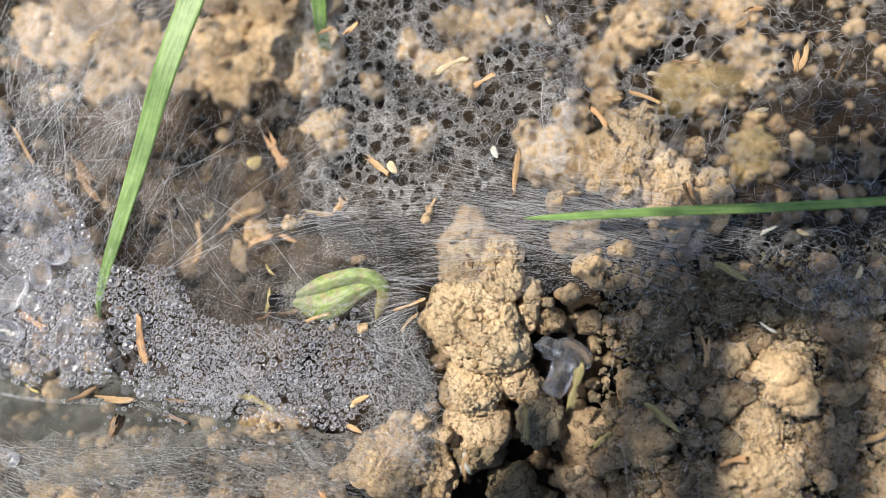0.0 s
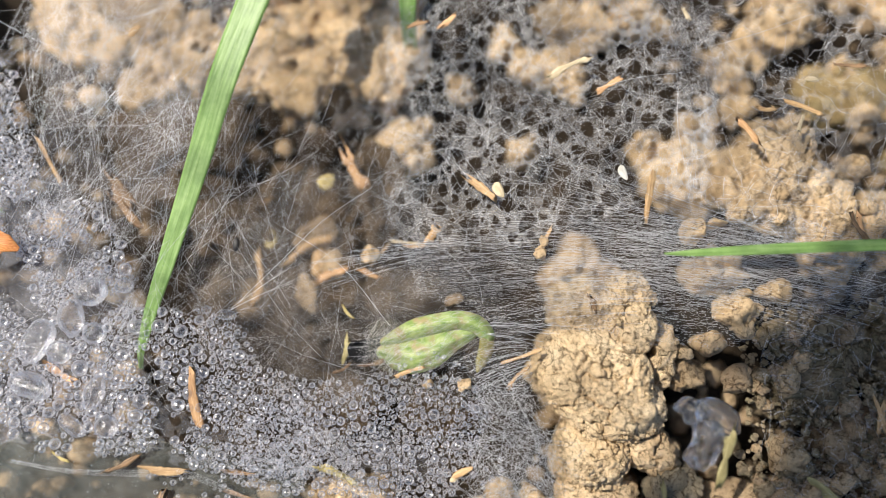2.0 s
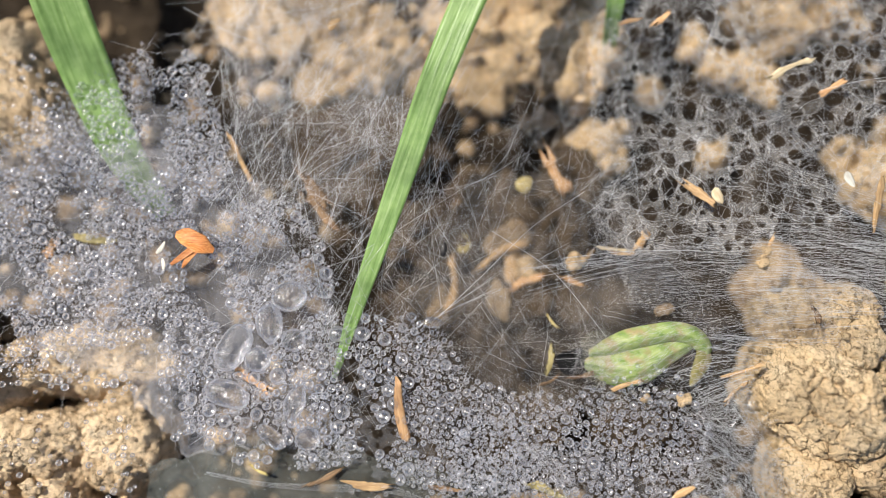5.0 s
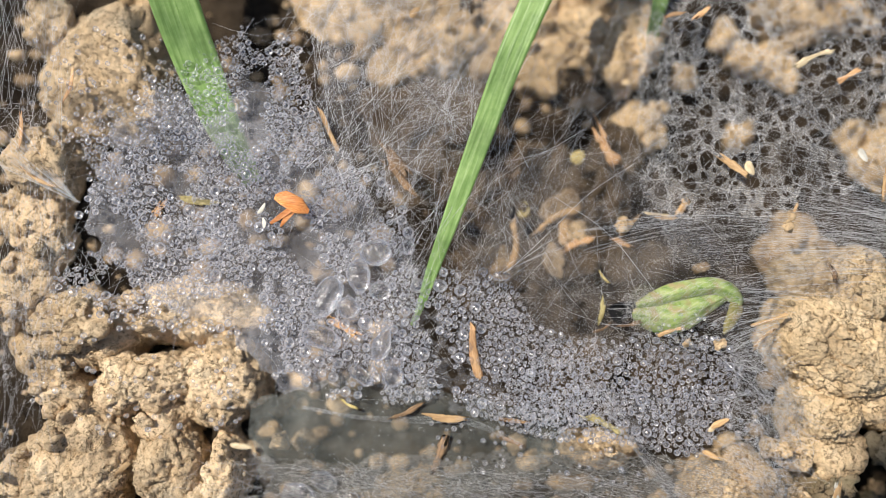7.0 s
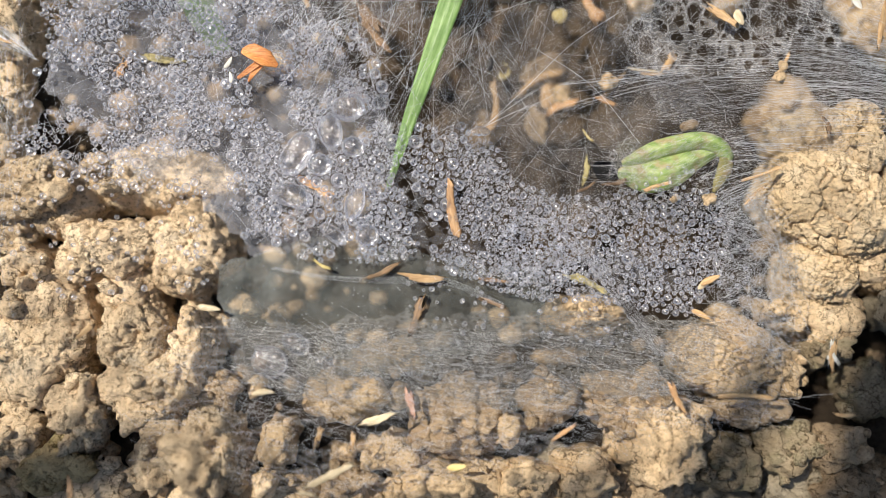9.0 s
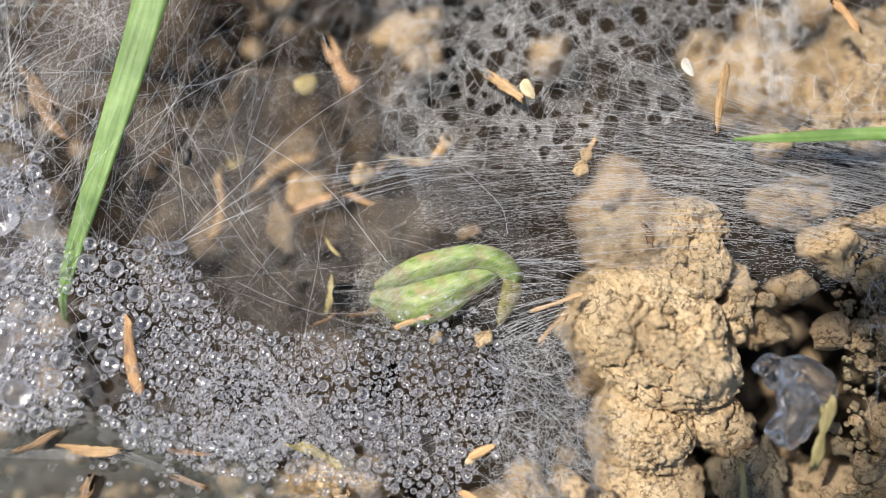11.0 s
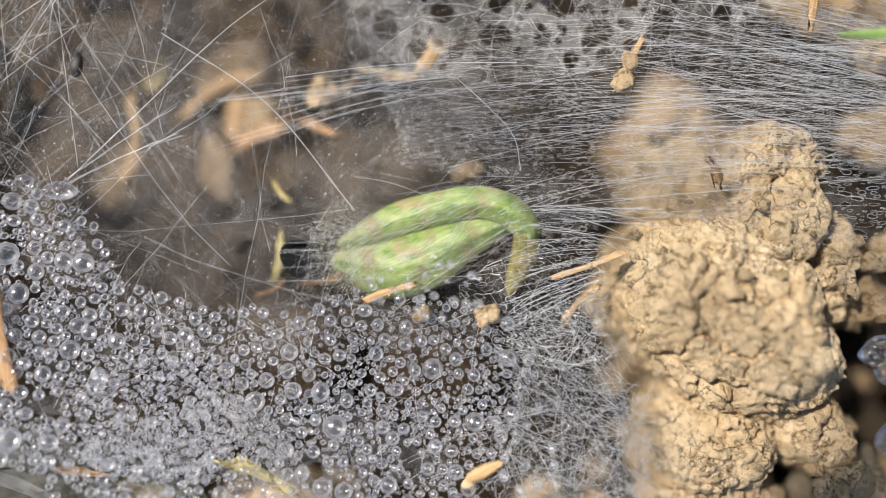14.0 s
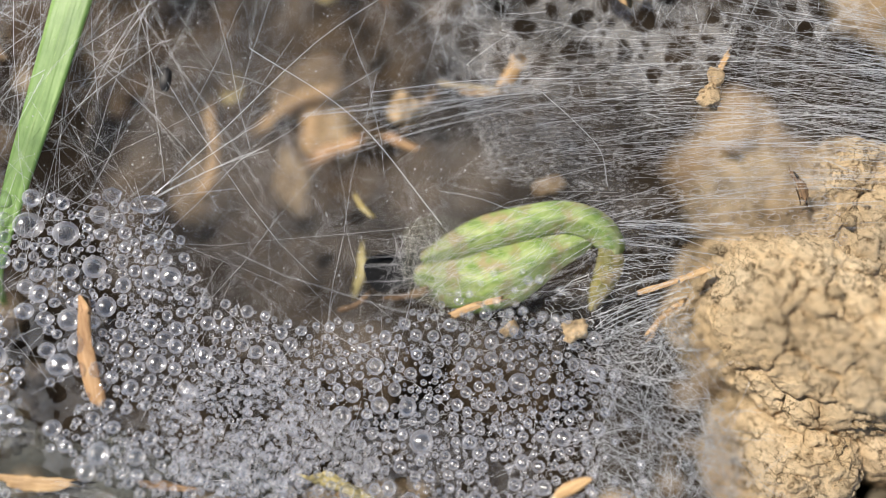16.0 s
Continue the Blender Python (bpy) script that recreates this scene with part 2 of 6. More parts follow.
def water(name, lens_share, glint_ior, ring_most=1.0, lee_glow=0.0, wobble=0.0, shiny=0.0):
    """Clear water: some light bent, some let straight through, sharp glints; the lee-side glow and the bright rim are
    painted white.
    """
    m, nt, b = shader(name)
    b.inputs["Base Color"].default_value = (1, 1, 1, 1)
    b.inputs["Roughness"].default_value = 0.0
    b.inputs["IOR"].default_value = 1.333
    b.inputs["Transmission Weight"].default_value = 1.0
    obj = nt.nodes.new("ShaderNodeTexCoord").outputs["Object"]
    ripple = add(nt, "ShaderNodeTexNoise", [(obj, "Vector")], Scale=2600.0, Detail=1.0)
    uneven = add(nt, "ShaderNodeBump", [(ripple.outputs["Fac"], "Height")], Strength=wobble, Distance=0.0004)
    clear = add(nt, "ShaderNodeBsdfTransparent")
    glint = add(nt, "ShaderNodeBsdfGlossy", [(uneven.outputs["Normal"], "Normal")], Color=(0.97, 0.97, 1, 1), Roughness=0.2)
    # bright rim painted with white diffuse and translucent shading, not reflected
    front = add(nt, "ShaderNodeBsdfDiffuse", Color=(0.94, 0.94, 1, 1))
    back = add(nt, "ShaderNodeBsdfTranslucent", Color=(0.94, 0.94, 1, 1))
    white_rim = add(nt, "ShaderNodeMixShader", [(front.outputs["BSDF"], 1), (back.outputs["BSDF"], 2)], Fac=0.5)
    shine = add(nt, "ShaderNodeBsdfGlossy", [(uneven.outputs["Normal"], "Normal")], Color=(1, 0.975, 0.95, 1), Roughness=0.52)
    glow = add(nt, "ShaderNodeBsdfTranslucent", Color=(0.96, 0.96, 1.0, 1))
    edge = add(nt, "ShaderNodeFresnel", IOR=glint_ior)
    some = add(nt, "ShaderNodeMath", [(edge.outputs["Fac"], 0)])
    some.operation = "MINIMUM"
    some.inputs[1].default_value = 0.22
    rim = add(nt, "ShaderNodeFresnel", IOR=1.45)
    ring = add(nt, "ShaderNodeMapRange", [(rim.outputs["Fac"], "Value")])
    for key, value in (("From Min", 0.085), ("From Max", 0.26), ("To Min", 0.0), ("To Max", ring_most)):
        ring.inputs[key].default_value = value
    lens = add(nt, "ShaderNodeMixShader", [(clear.outputs["BSDF"], 1), (b.outputs["BSDF"], 2)], Fac=lens_share)
    lit = add(nt, "ShaderNodeMixShader", [(lens.outputs["Shader"], 1), (glow.outputs["BSDF"], 2)], Fac=lee_glow)
    rimmed = add(nt, "ShaderNodeMixShader", [(ring.outputs["Result"], 0), (lit.outputs["Shader"], 1), (white_rim.outputs["Shader"], 2)])
    broad = add(nt, "ShaderNodeMixShader", [(rimmed.outputs["Shader"], 1), (shine.outputs["BSDF"], 2)], Fac=shiny)
    wet = add(nt, "ShaderNodeMixShader", [(some.outputs["Value"], 0), (broad.outputs["Shader"], 1), (glint.outputs["BSDF"], 2)])
    nt.links.new(wet.outputs["Shader"], nt.nodes["Material Output"].inputs["Surface"])
    return m


WATER = water("dew_water", 0.08, 1.65, 0.33, 0.04, 0.25, 0.035)
WATER_BIG = water("drop_water", 0.4, 1.5, 0.26, 0.02, 0.6)
WATER_CLEAR = water("pooled_water", 0.8, 1.42, 0.0, 0.0, 1.0, 0.02)

# a wet film of silk: partly see-through, dull and speckled
def film(name, low, high, tone, rough, start=0.13, end=0.38, grain=900.0):
    m, nt, b = shader(name)
    obj = nt.nodes.new("ShaderNodeTexCoord").outputs["Object"]
    n1 = add(nt, "ShaderNodeTexNoise", [(obj, "Vector")], Scale=grain, Detail=8.0, Roughness=0.78)
    n2 = add(nt, "ShaderNodeTexNoise", [(obj, "Vector")], Scale=150.0, Detail=4.0)
    both_ = add(nt, "ShaderNodeMath", [(n1.outputs["Fac"], 0), (n2.outputs["Fac"], 1)])
    both_.operation = "MULTIPLY"
    veil = ramp(nt, both_.outputs["Value"], [(start, (low,) * 3), (end, (high,) * 3)])
    b.inputs["Base Color"].default_value = (*tone, 1)
    b.inputs["Roughness"].default_value = rough
    bump = add(nt, "ShaderNodeBump", [(n1.outputs["Fac"], "Height")], Strength=0.5, Distance=0.0002)
    nt.links.new(bump.outputs["Normal"], b.inputs["Normal"])
    clear = add(nt, "ShaderNodeBsdfTransparent")
    mixed = add(nt, "ShaderNodeMixShader", [(veil.outputs["Color"], 0), (clear.outputs["BSDF"], 1), (b.outputs["BSDF"], 2)])
    nt.links.new(mixed.outputs["Shader"], nt.nodes["Material Output"].inputs["Surface"])
    return m


FILM = film("wet_silk_film", 0.16, 0.5, (0.15, 0.158, 0.14), 0.4)
SKIN = film("silk_skin", 0.02, 0.34, (0.78, 0.76, 0.735), 0.6, 0.17, 0.40, 1500.0)
SKIN_FAINT = film("faint_silk_skin", 0.0, 0.09, (0.70, 0.66, 0.62), 0.7, 0.16, 0.42, 700.0)
SKIN_WIDE = film("wide_silk_skin", 0.0, 0.22, (0.78, 0.75, 0.72), 0.6, 0.17, 0.40, 1500.0)
SKIN_NEAR = film("dull_silk_skin", 0.22, 0.58, (0.20, 0.19, 0.17), 0.6, 0.12, 0.36, 1700.0)
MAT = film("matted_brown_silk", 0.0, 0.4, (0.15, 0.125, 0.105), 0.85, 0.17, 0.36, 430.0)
SKIN_VEIL = film("pale_veil_skin", 0.0, 0.15, (0.74, 0.71, 0.72), 0.6, 0.16, 0.40, 1100.0)
SKIN_THIN = film("thin_silk_skin", 0.0, 0.15, (0.78, 0.76, 0.735), 0.6, 0.19, 0.42, 1500.0)
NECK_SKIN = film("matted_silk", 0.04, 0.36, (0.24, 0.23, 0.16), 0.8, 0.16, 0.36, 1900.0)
DEW_HAZE = film("dew_haze", 0.03, 0.15, (0.62, 0.63, 0.67), 0.5)
SHEET = film("dewy_silk_sheet", 0.06, 0.23, (0.68, 0.68, 0.73), 0.5)

BLACK = fibre("black_speck", (0.008, 0.007, 0.006), (0.016, 0.013, 0.012), (0.03, 0.026, 0.022), 0.5)
# near-black stands in for the shade inside the deep tube
TUNNEL = fibre("tunnel_shade_silk", (0.006, 0.006, 0.006), (0.012, 0.011, 0.011), (0.025, 0.023, 0.022), 0.9)
PETAL = fibre("orange_petal", (0.45, 0.13, 0.03), (0.62, 0.23, 0.06), (0.74, 0.38, 0.14), 0.5)
TWIG = fibre("twig_bark", (0.34, 0.20, 0.11), (0.52, 0.33, 0.20), (0.62, 0.42, 0.28), 0.75)


# ---- shapes ----
def lattice(n, seed):
    return np.random.RandomState(seed).rand(n)


TABLE = lattice(4096, 11)


def noise3(p, seed=0):
    """Smooth value noise, -1 to 1, for an array of places."""
    q = np.floor(p).astype(np.int64)
    f = p - q
    f = f * f * (3 - 2 * f)
    total = np.zeros(len(p))
    for dx in (0, 1):
        for dy in (0, 1):
            for dz in (0, 1):
                h = ((q[:, 0] + dx) * 73856093 ^ (q[:, 1] + dy) * 19349663 ^ (q[:, 2] + dz) * 83492791 ^ seed * 2654435) & 4095
                w = (f[:, 0] if dx else 1 - f[:, 0]) * (f[:, 1] if dy else 1 - f[:, 1]) * (f[:, 2] if dz else 1 - f[:, 2])
                total += w * TABLE[h]
    return total * 2 - 1


def cells3(p, seed=0):
    """The gap between the nearest and second-nearest scattered point, for an array of places."""
    q = np.floor(p).astype(np.int64)
    near = np.full(len(p), 9.0)
    next_ = np.full(len(p), 9.0)
    for dx in (-1, 0, 1):
        for dy in (-1, 0, 1):
            for dz in (-1, 0, 1):
                c = q + (dx, dy, dz)
                h = (c[:, 0] * 73856093 ^ c[:, 1] * 19349663 ^ c[:, 2] * 83492791 ^ seed * 77731) & 4095
                s = c + np.stack([TABLE[h], TABLE[(h * 7 + 13) & 4095], TABLE[(h * 13 + 101) & 4095]], 1)
                d = np.linalg.norm(s - p, axis=1)
                next_ = np.minimum(np.maximum(d, near), next_)
                near = np.minimum(near, d)
    return next_ - near


def plates3(p, seed=0):
    """As cells3, and a number of its own, 0 to 1, for each cell."""
    q = np.floor(p).astype(np.int64)
    near = np.full(len(p), 9.0)
    next_ = np.full(len(p), 9.0)
    own = np.zeros(len(p))
    for dx, dy, dz in itertools.product((-1, 0, 1), repeat=3):
        c = q + (dx, dy, dz)
        h = (c[:, 0] * 73856093 ^ c[:, 1] * 19349663 ^ c[:, 2] * 83492791 ^ seed * 77731) & 4095
        s = c + np.stack([TABLE[h], TABLE[(h * 7 + 13) & 4095], TABLE[(h * 13 + 101) & 4095]], 1)
        d = np.linalg.norm(s - p, axis=1)
        own = np.where(d < near, TABLE[(h * 29 + 7) & 4095], own)
        next_ = np.minimum(np.maximum(d, near), next_)
        near = np.minimum(near, d)
    return next_ - near, own


def mesh_of(name, verts, faces, material, smooth=True):
    me = bpy.data.meshes.new(name)
    me.from_pydata(np.asarray(verts).tolist(), [], faces if isinstance(faces, list) else np.asarray(faces).tolist())
    if smooth:
        me.polygons.foreach_set("use_smooth", [True] * len(me.polygons))
    me.materials.append(material)
    me.update()
    return me


def part(name, me, parent, label="", kind=""):
    ob = new(name, me)
    ob.parent = parent
    ob.matrix_parent_inverse = Matrix.Translation(parent.location).inverted()
    return tagged(ob, label, kind=kind)


def ball(levels):
    bm = bmesh.new()
    bmesh.ops.create_icosphere(bm, subdivisions=levels, radius=1.0)
    v = np.array([x.co[:] for x in bm.verts])
    f = [[x.index for x in y.verts] for y in bm.faces]
    bm.free()
    return v / np.linalg.norm(v, axis=1)[:, None], f


BALLS = {n: ball(n) for n in (1, 2, 3, 4, 5, 6, 7)}


def inside(poly, xy):
    """Which places lie inside a closed outline."""
    poly = np.array(poly, float)
    a, b = poly, np.roll(poly, -1, 0)
    x, y = xy[:, :1], xy[:, 1:2]
    cross = ((a[:, 1] > y) != (b[:, 1] > y)) & (x < (b[:, 0] - a[:, 0]) * (y - a[:, 1]) / (b[:, 1] - a[:, 1] + 1e-12) + a[:, 0])
    return cross.sum(1) % 2 == 1


def scatter(poly, n, rng):
    poly = np.array(poly, float)
    lo, hi = poly.min(0), poly.max(0)
    got = np.zeros((0, 2))
    while len(got) < n:
        xy = lo + rng.rand(n * 3, 2) * (hi - lo)
        got = np.r_[got, xy[inside(poly, xy)]]
    return got[:n]


def glide(points, n):
    """A smooth line of n places through a few points."""
    p = np.array(points, float)
    p = np.r_[[2 * p[0] - p[1]], p, [2 * p[-1] - p[-2]]]
    u = np.linspace(0, len(points) - 1 - 1e-6, n)
    i, f = u.astype(int), (u % 1)[:, None]
    a, b, c, d = p[i], p[i + 1], p[i + 2], p[i + 3]
    return 0.5 * (2 * b + (c - a) * f + (2 * a - 5 * b + 4 * c - d) * f**2 + (3 * b - a - 3 * c + d) * f**3)


# ---- the ground ----
def ground_height(x, y):
    p = np.stack([x, y, 0 * x], 1)
    h = -9.5 + 2.6 * noise3(p / 11.0, 3) + 1.3 * noise3(p / 4.0, 4) + 0.6 * noise3(p / 1.6, 5) + 0.25 * noise3(p / 0.8, 6)
    h += 5.5 * np.exp(-(((x + 78) / 18) ** 2) - ((y + 22) / 16) ** 2) + 4.0 * np.exp(-(((x + 40) / 26) ** 2) - ((y - 46) / 9) ** 2)
    h -= 5.0 * np.exp(-(((x + 4) / 14) ** 2) - ((y - 27) / 14) ** 2) + 4.0 * np.exp(-(((x + 8) / 12) ** 2) - ((y - 8) / 8) ** 2)
    h += 3.0 * np.exp(-(((x + 85) / 8) ** 2) - ((y - 18) / 20) ** 2)
    return h


def build_ground():
    def axis(lo, hi, step):
        core = np.arange(lo, hi, step)
        far = 1.35 ** np.arange(1, 52)
        return np.r_[(lo - 3 * far)[::-1], core, hi + 3 * far]

    xs, ys = axis(-105, 62, 0.75), axis(-42, 64, 0.75)
    gx, gy = np.meshgrid(xs, ys)
    z = ground_height(gx.ravel(), gy.ravel()).reshape(gx.shape)
    v = np.stack([gx, gy, z], -1).reshape(-1, 3) * MM
    i = np.arange((len(ys) - 1) * (len(xs) - 1))
    a = i // (len(xs) - 1) * len(xs) + i % (len(xs) - 1)
    f = np.stack([a, a + 1, a + 1 + len(xs), a + len(xs)], 1)
    tagged(new("ground", mesh_of("ground", v, f, GROUND)), "crumbly garden soil between pale clods, darkened for the gaps' shade", "soil", kind="structure")


build_ground()

SOIL_WORDS = [
    ("dry pale tan clay clod with a cracked crumbly surface", "dry tan clay crumb lying on the soil"),
    ("brown shaded clay clod resting in dark soil", "brown clay crumb in dark soil"),
    ("tan clay clod with olive moss on its top", "mossy clay crumb on the soil"),
    ("greyish weathered clay clod beside the straw", "grey clay crumb on the soil"),
    ("loose mouldy soil lump overgrown with fine threads", "mouldy soil crumb under thin threads"),
    ("soil lump under the silk, darkened to stand for its shade", "soil crumb darkened to stand for shade"),
    ("pale buff clay clod with fine cracks, flat-topped", "pale buff clay crumb"),
    ("cream-coloured dry clay clod with fine cracks, lightened as if sunlit", "cream-coloured dry clay crumb on the soil, lightened as if sunlit"),
]
CLODS = [0]


def crumb_meshes(material, seed):
    """A few angular crumbs of one soil."""
    rng = np.random.RandomState(seed)
    v, f = BALLS[2]
    made = []
    for _ in range(5):
        q = v * (1 + 0.4 * noise3(v * 1.6 + rng.rand(3) * 60, 1) + 0.25 * noise3(v * 3.7 + rng.rand(3) * 60, 2))[:, None]
        made.append(mesh_of("crumb", q * (1.15, 0.9, 0.75) * MM, f, material))
    return made


CRUMBS = [crumb_meshes(m, 60 + i) for i, m in enumerate(SOIL)]


def clod(x, y, z, a, b, h, turn=0, tone=0, fine=0):
    """A lump of clay about (x, y, z) with its half sizes, in millimetres."""
    CLODS[0] += 1
    rng = np.random.RandomState(CLODS[0] * 7 + 5)
    if fine:
        a, b, z = a * 1.2, b * 1.2, z + 0.7
    size = max(a, b)
    if size > 2.2:  # large clods reach down into the soil
        low = min(z - h, -8.0)
        top = z + h
        z, h = (top + low) / 2, (top - low) / 2
    v, f = BALLS[5 if fine and size > 4.3 else 4 if size > 1.6 else 3]
    n = v.copy()
    s = rng.rand(3) * 50
    r = 1 + 0.34 * noise3(n * 1.3 + s, 1) + 0.24 * noise3(n * 2.7 + s, 2) + 0.10 * noise3(n * 6.0 + s, 8)
    m = n.copy()  # broad tops
    if fine:
        rho = np.hypot(n[:, 0], n[:, 1])
        m = n / ((rho**4 + n[:, 2] ** 4) ** 0.25)[:, None]
    else:
        m[:, 2] = np.sign(n[:, 2]) * np.abs(n[:, 2]) ** 0.6
    p = m * r[:, None]
    for _ in range(9):  # broken faces
        d = rng.randn(3)
        d /= np.linalg.norm(d)
        over = p @ d - (0.72 + 0.25 * rng.rand())
        p = p - np.where(over > 0, over * 0.85, 0)[:, None] * d
    p = p * (a, b, h)
    out = n
    lump = 1.0 * np.abs(noise3(p / 2.4 + s, 3)) + 0.62 * np.abs(noise3(p / 1.05 + s, 4)) + 0.34 * np.abs(noise3(p / 0.5 + s, 5)) + 0.12 * noise3(p / 0.24 + s, 6)
    p = p + out * (lump - 0.55)[:, None] * min(1.0, size / 3.0)
    if fine:
        wob = p + 0.5 * np.stack([noise3(p / 0.9 + s + k * 9, 7 + k) for k in range(3)], 1)
        gap = cells3(wob / 2.0, 3)
        p = p - out * (0.55 * np.clip(1 - gap / 0.09, 0, 1))[:, None]
        gap = cells3(wob / 0.95, 5)
        p = p - out * (0.16 * np.clip(1 - gap / 0.16, 0, 1))[:, None]
    ob = new("soil_clod" if size > 2.2 else "soil_crumb", mesh_of("clod", p * MM, f, SOIL[tone]))
    ob.matrix_world = pose(x * MM, y * MM, z * MM, 0, 0, turn)
    tagged(ob, SOIL_WORDS[tone][0 if size > 2.2 else 1], "clod" if size > 2.2 else "soil crumb", "clods under the web" if size > 2.2 else "loose crumbs")
    if size > 2.6:  # crumbs that cling to it
        ups = np.where(n[:, 2] > 0.15)[0]
        for i in rng.choice(ups, 5 + int(size)):
            c = new("crumb", CRUMBS[tone][rng.randint(5)])
            c.parent = ob
            g = 0.3 + 0.75 * rng.rand() ** 2
            c.matrix_local = Matrix.Translation(p[i] * MM) @ Euler(rng.rand(3) * 6).to_matrix().to_4x4() @ Matrix.Diagonal((g, g, g, 1))


def cracked_clod(outline, top, low, tone, levels=6, dome=1.2, slope=0.0, seed=1, e=5.0):
    """A broad clod of dried clay: an outline, its top and foot, and a surface broken into crusts with open cracks."""
    rng = np.random.RandomState(seed * 13 + 2)
    o = np.array(outline, float)
    c = o.mean(0)
    q = np.arctan2(o[:, 1] - c[1], o[:, 0] - c[0])
    order = np.argsort(q)
    q, far = q[order], np.linalg.norm(o - c, axis=1)[order]
    v, f = BALLS[levels]
    turn = np.arctan2(v[:, 1], v[:, 0])
    reach = np.interp(turn, np.r_[q[-1] - 2 * math.pi, q, q[0] + 2 * math.pi], np.r_[far[-1], far, far[0]])
    s = rng.rand(3) * 50
    rho = np.hypot(v[:, 0], v[:, 1])
    m = v / ((rho**e + np.abs(v[:, 2]) ** e) ** (1 / e))[:, None]
    mr = np.hypot(m[:, 0], m[:, 1])
    x, y = m[:, 0] * reach, m[:, 1] * reach
    z = (top + low) / 2 + m[:, 2] * (top - low) / 2
    z = z - np.where(v[:, 2] > 0, dome * mr**2.5 + slope * y, 0)
    p = np.stack([x, y, z], 1)
    out = np.stack([m[:, 0] * mr**3, m[:, 1] * mr**3, np.sign(m[:, 2]) * np.abs(m[:, 2]) ** 3], 1)
    out /= np.linalg.norm(out, axis=1)[:, None] + 1e-9
    p = p + out * (0.8 * noise3(p / 3.6 + s, 1) + 0.3 * noise3(p / 1.4 + s, 2))[:, None]
    wob = p + 0.55 * np.stack([noise3(p / 1.1 + s + k * 9, 7 + k) for k in range(3)], 1) + 0.2 * np.stack([noise3(p / 0.4 + s + k * 5, 17 + k) for k in range(3)], 1)
    gap, own = plates3(wob / 2.9, seed)
    open_ = np.clip(0.55 + 0.9 * noise3(p / 2.6 + s, 12), 0, 1)
    lift = 0.5 * (own - 0.5) - 0.75 * open_ * np.clip(1 - gap / 0.10, 0, 1)
    gap, own = plates3(wob / 1.05, seed + 3)
    lift += 0.30 * (own - 0.5) - 0.26 * np.clip(0.3 + noise3(p / 1.7 + s, 13), 0, 1) * np.clip(1 - gap / 0.14, 0, 1)
    lift += 0.16 * noise3(p / 0.5 + s, 5) + 0.10 * noise3(p / 0.22 + s, 6) - 0.25 * np.clip(noise3(p / 0.8 + s, 14) - 0.35, 0, 1)
    p = p + out * lift[:, None]
    ob = new("soil_clod", mesh_of("clod", p * MM, f, SOIL[tone]))
    ob.location = (c[0] * MM, c[1] * MM, 0)
    tagged(ob, SOIL_WORDS[tone][0], "clod", "clods under the web")
    ups = np.where((v[:, 2] > 0.1) & (rho > 0.25))[0]
    for i in rng.choice(ups, 16):
        k = new("crumb", CRUMBS[tone][rng.randint(5)])
        k.parent = ob
        g = 0.15 + 0.5 * rng.rand() ** 2
        k.matrix_local = Matrix.Translation(p[i] * MM) @ Euler(rng.rand(3) * 6).to_matrix().to_4x4() @ Matrix.Diagonal((g, g, g, 1))
    return ob


def oval(x, y, a, b, turn=0, seed=0, uneven=0.14):
    """An uneven round outline."""
    rng = np.random.RandomState(seed + 70)
    q = np.linspace(0, 2 * math.pi, 14, endpoint=False)
    r = 1 + uneven * rng.randn(14)
    w = radians(turn)
    u, v = a * r * np.cos(q), b * r * np.sin(q)
    return [(x + i * math.cos(w) - j * math.sin(w), y + i * math.sin(w) + j * math.cos(w)) for i, j in zip(u, v)]


clod(-50.2, 44.2, -9.8, 9.7, 8.5, 5.8, 0, 0, 0)
clod(-35.2, 48.3, -8.3, 8.6, 5.5, 3.8, 0, 0, 0)
clod(-25.2, 43.4, -8.8, 6.4, 7.1, 4.3, 0, 0, 0)
clod(-41.6, 39.7, -9.1, 5.7, 4.6, 3.1, 0, 0, 0)
clod(-21.6, 36.5, -7.5, 3.8, 6, 2.5, 0, 0, 0)
clod(-55.7, 50.1, -8, 6, 4.5, 3, 0, 0, 0)
clod(-14.8, 42.8, -11.1, 2.2, 3.1, 2.5, 0, 0, 0)
clod(-6, 26, -10.1, 1.6, 2, 2.5, 0, 0, 0)
clod(-19.3, 26.1, -8, 3.4, 3.8, 2.5, 0, 0, 0)
clod(-3.4, 35.9, -10.6, 3.6, 2.1, 2.5, 0, 0, 0)
clod(-1.1, 42, -11.1, 3.9, 2.2, 2.5, 0, 0, 0)
clod(6.9, 41.7, -9.6, 3.8, 2.2, 2.5, 0, 0, 0)
clod(5.7, 47.6, -10.1, 5.7, 3.6, 3, 0, 0, 0)
clod(-6.3, 48.7, -11.6, 4.2, 3.6, 3, 0, 0, 0)
clod(24.2, 41.5, -9.8, 4.5, 3.2, 2.7, 0, 0, 0)
clod(33.1, 46.8, -10.9, 5.8, 3.9, 3.3, 0, 0, 0)
clod(20.2, 48.2, -10.6, 4.9, 3.1, 2.5, 0, 0, 0)
clod(41.6, 47, -10.6, 4.2, 3.6, 3, 0, 0, 0)
clod(39.6, 40, -11.1, 4.9, 3.6, 3, 0, 0, 0)
clod(31, 32.4, -10.8, 6.6, 4.5, 3.7, 10, 2, 0)
clod(35.7, 29, -13.6, 3.6, 3.1, 3, 0, 2, 0)
clod(38.5, 22.7, -10, 3.8, 5, 3, 0, 2, 0)
clod(39.7, 33.4, -9.6, 2.8, 2.2, 2.5, 0, 0, 0)
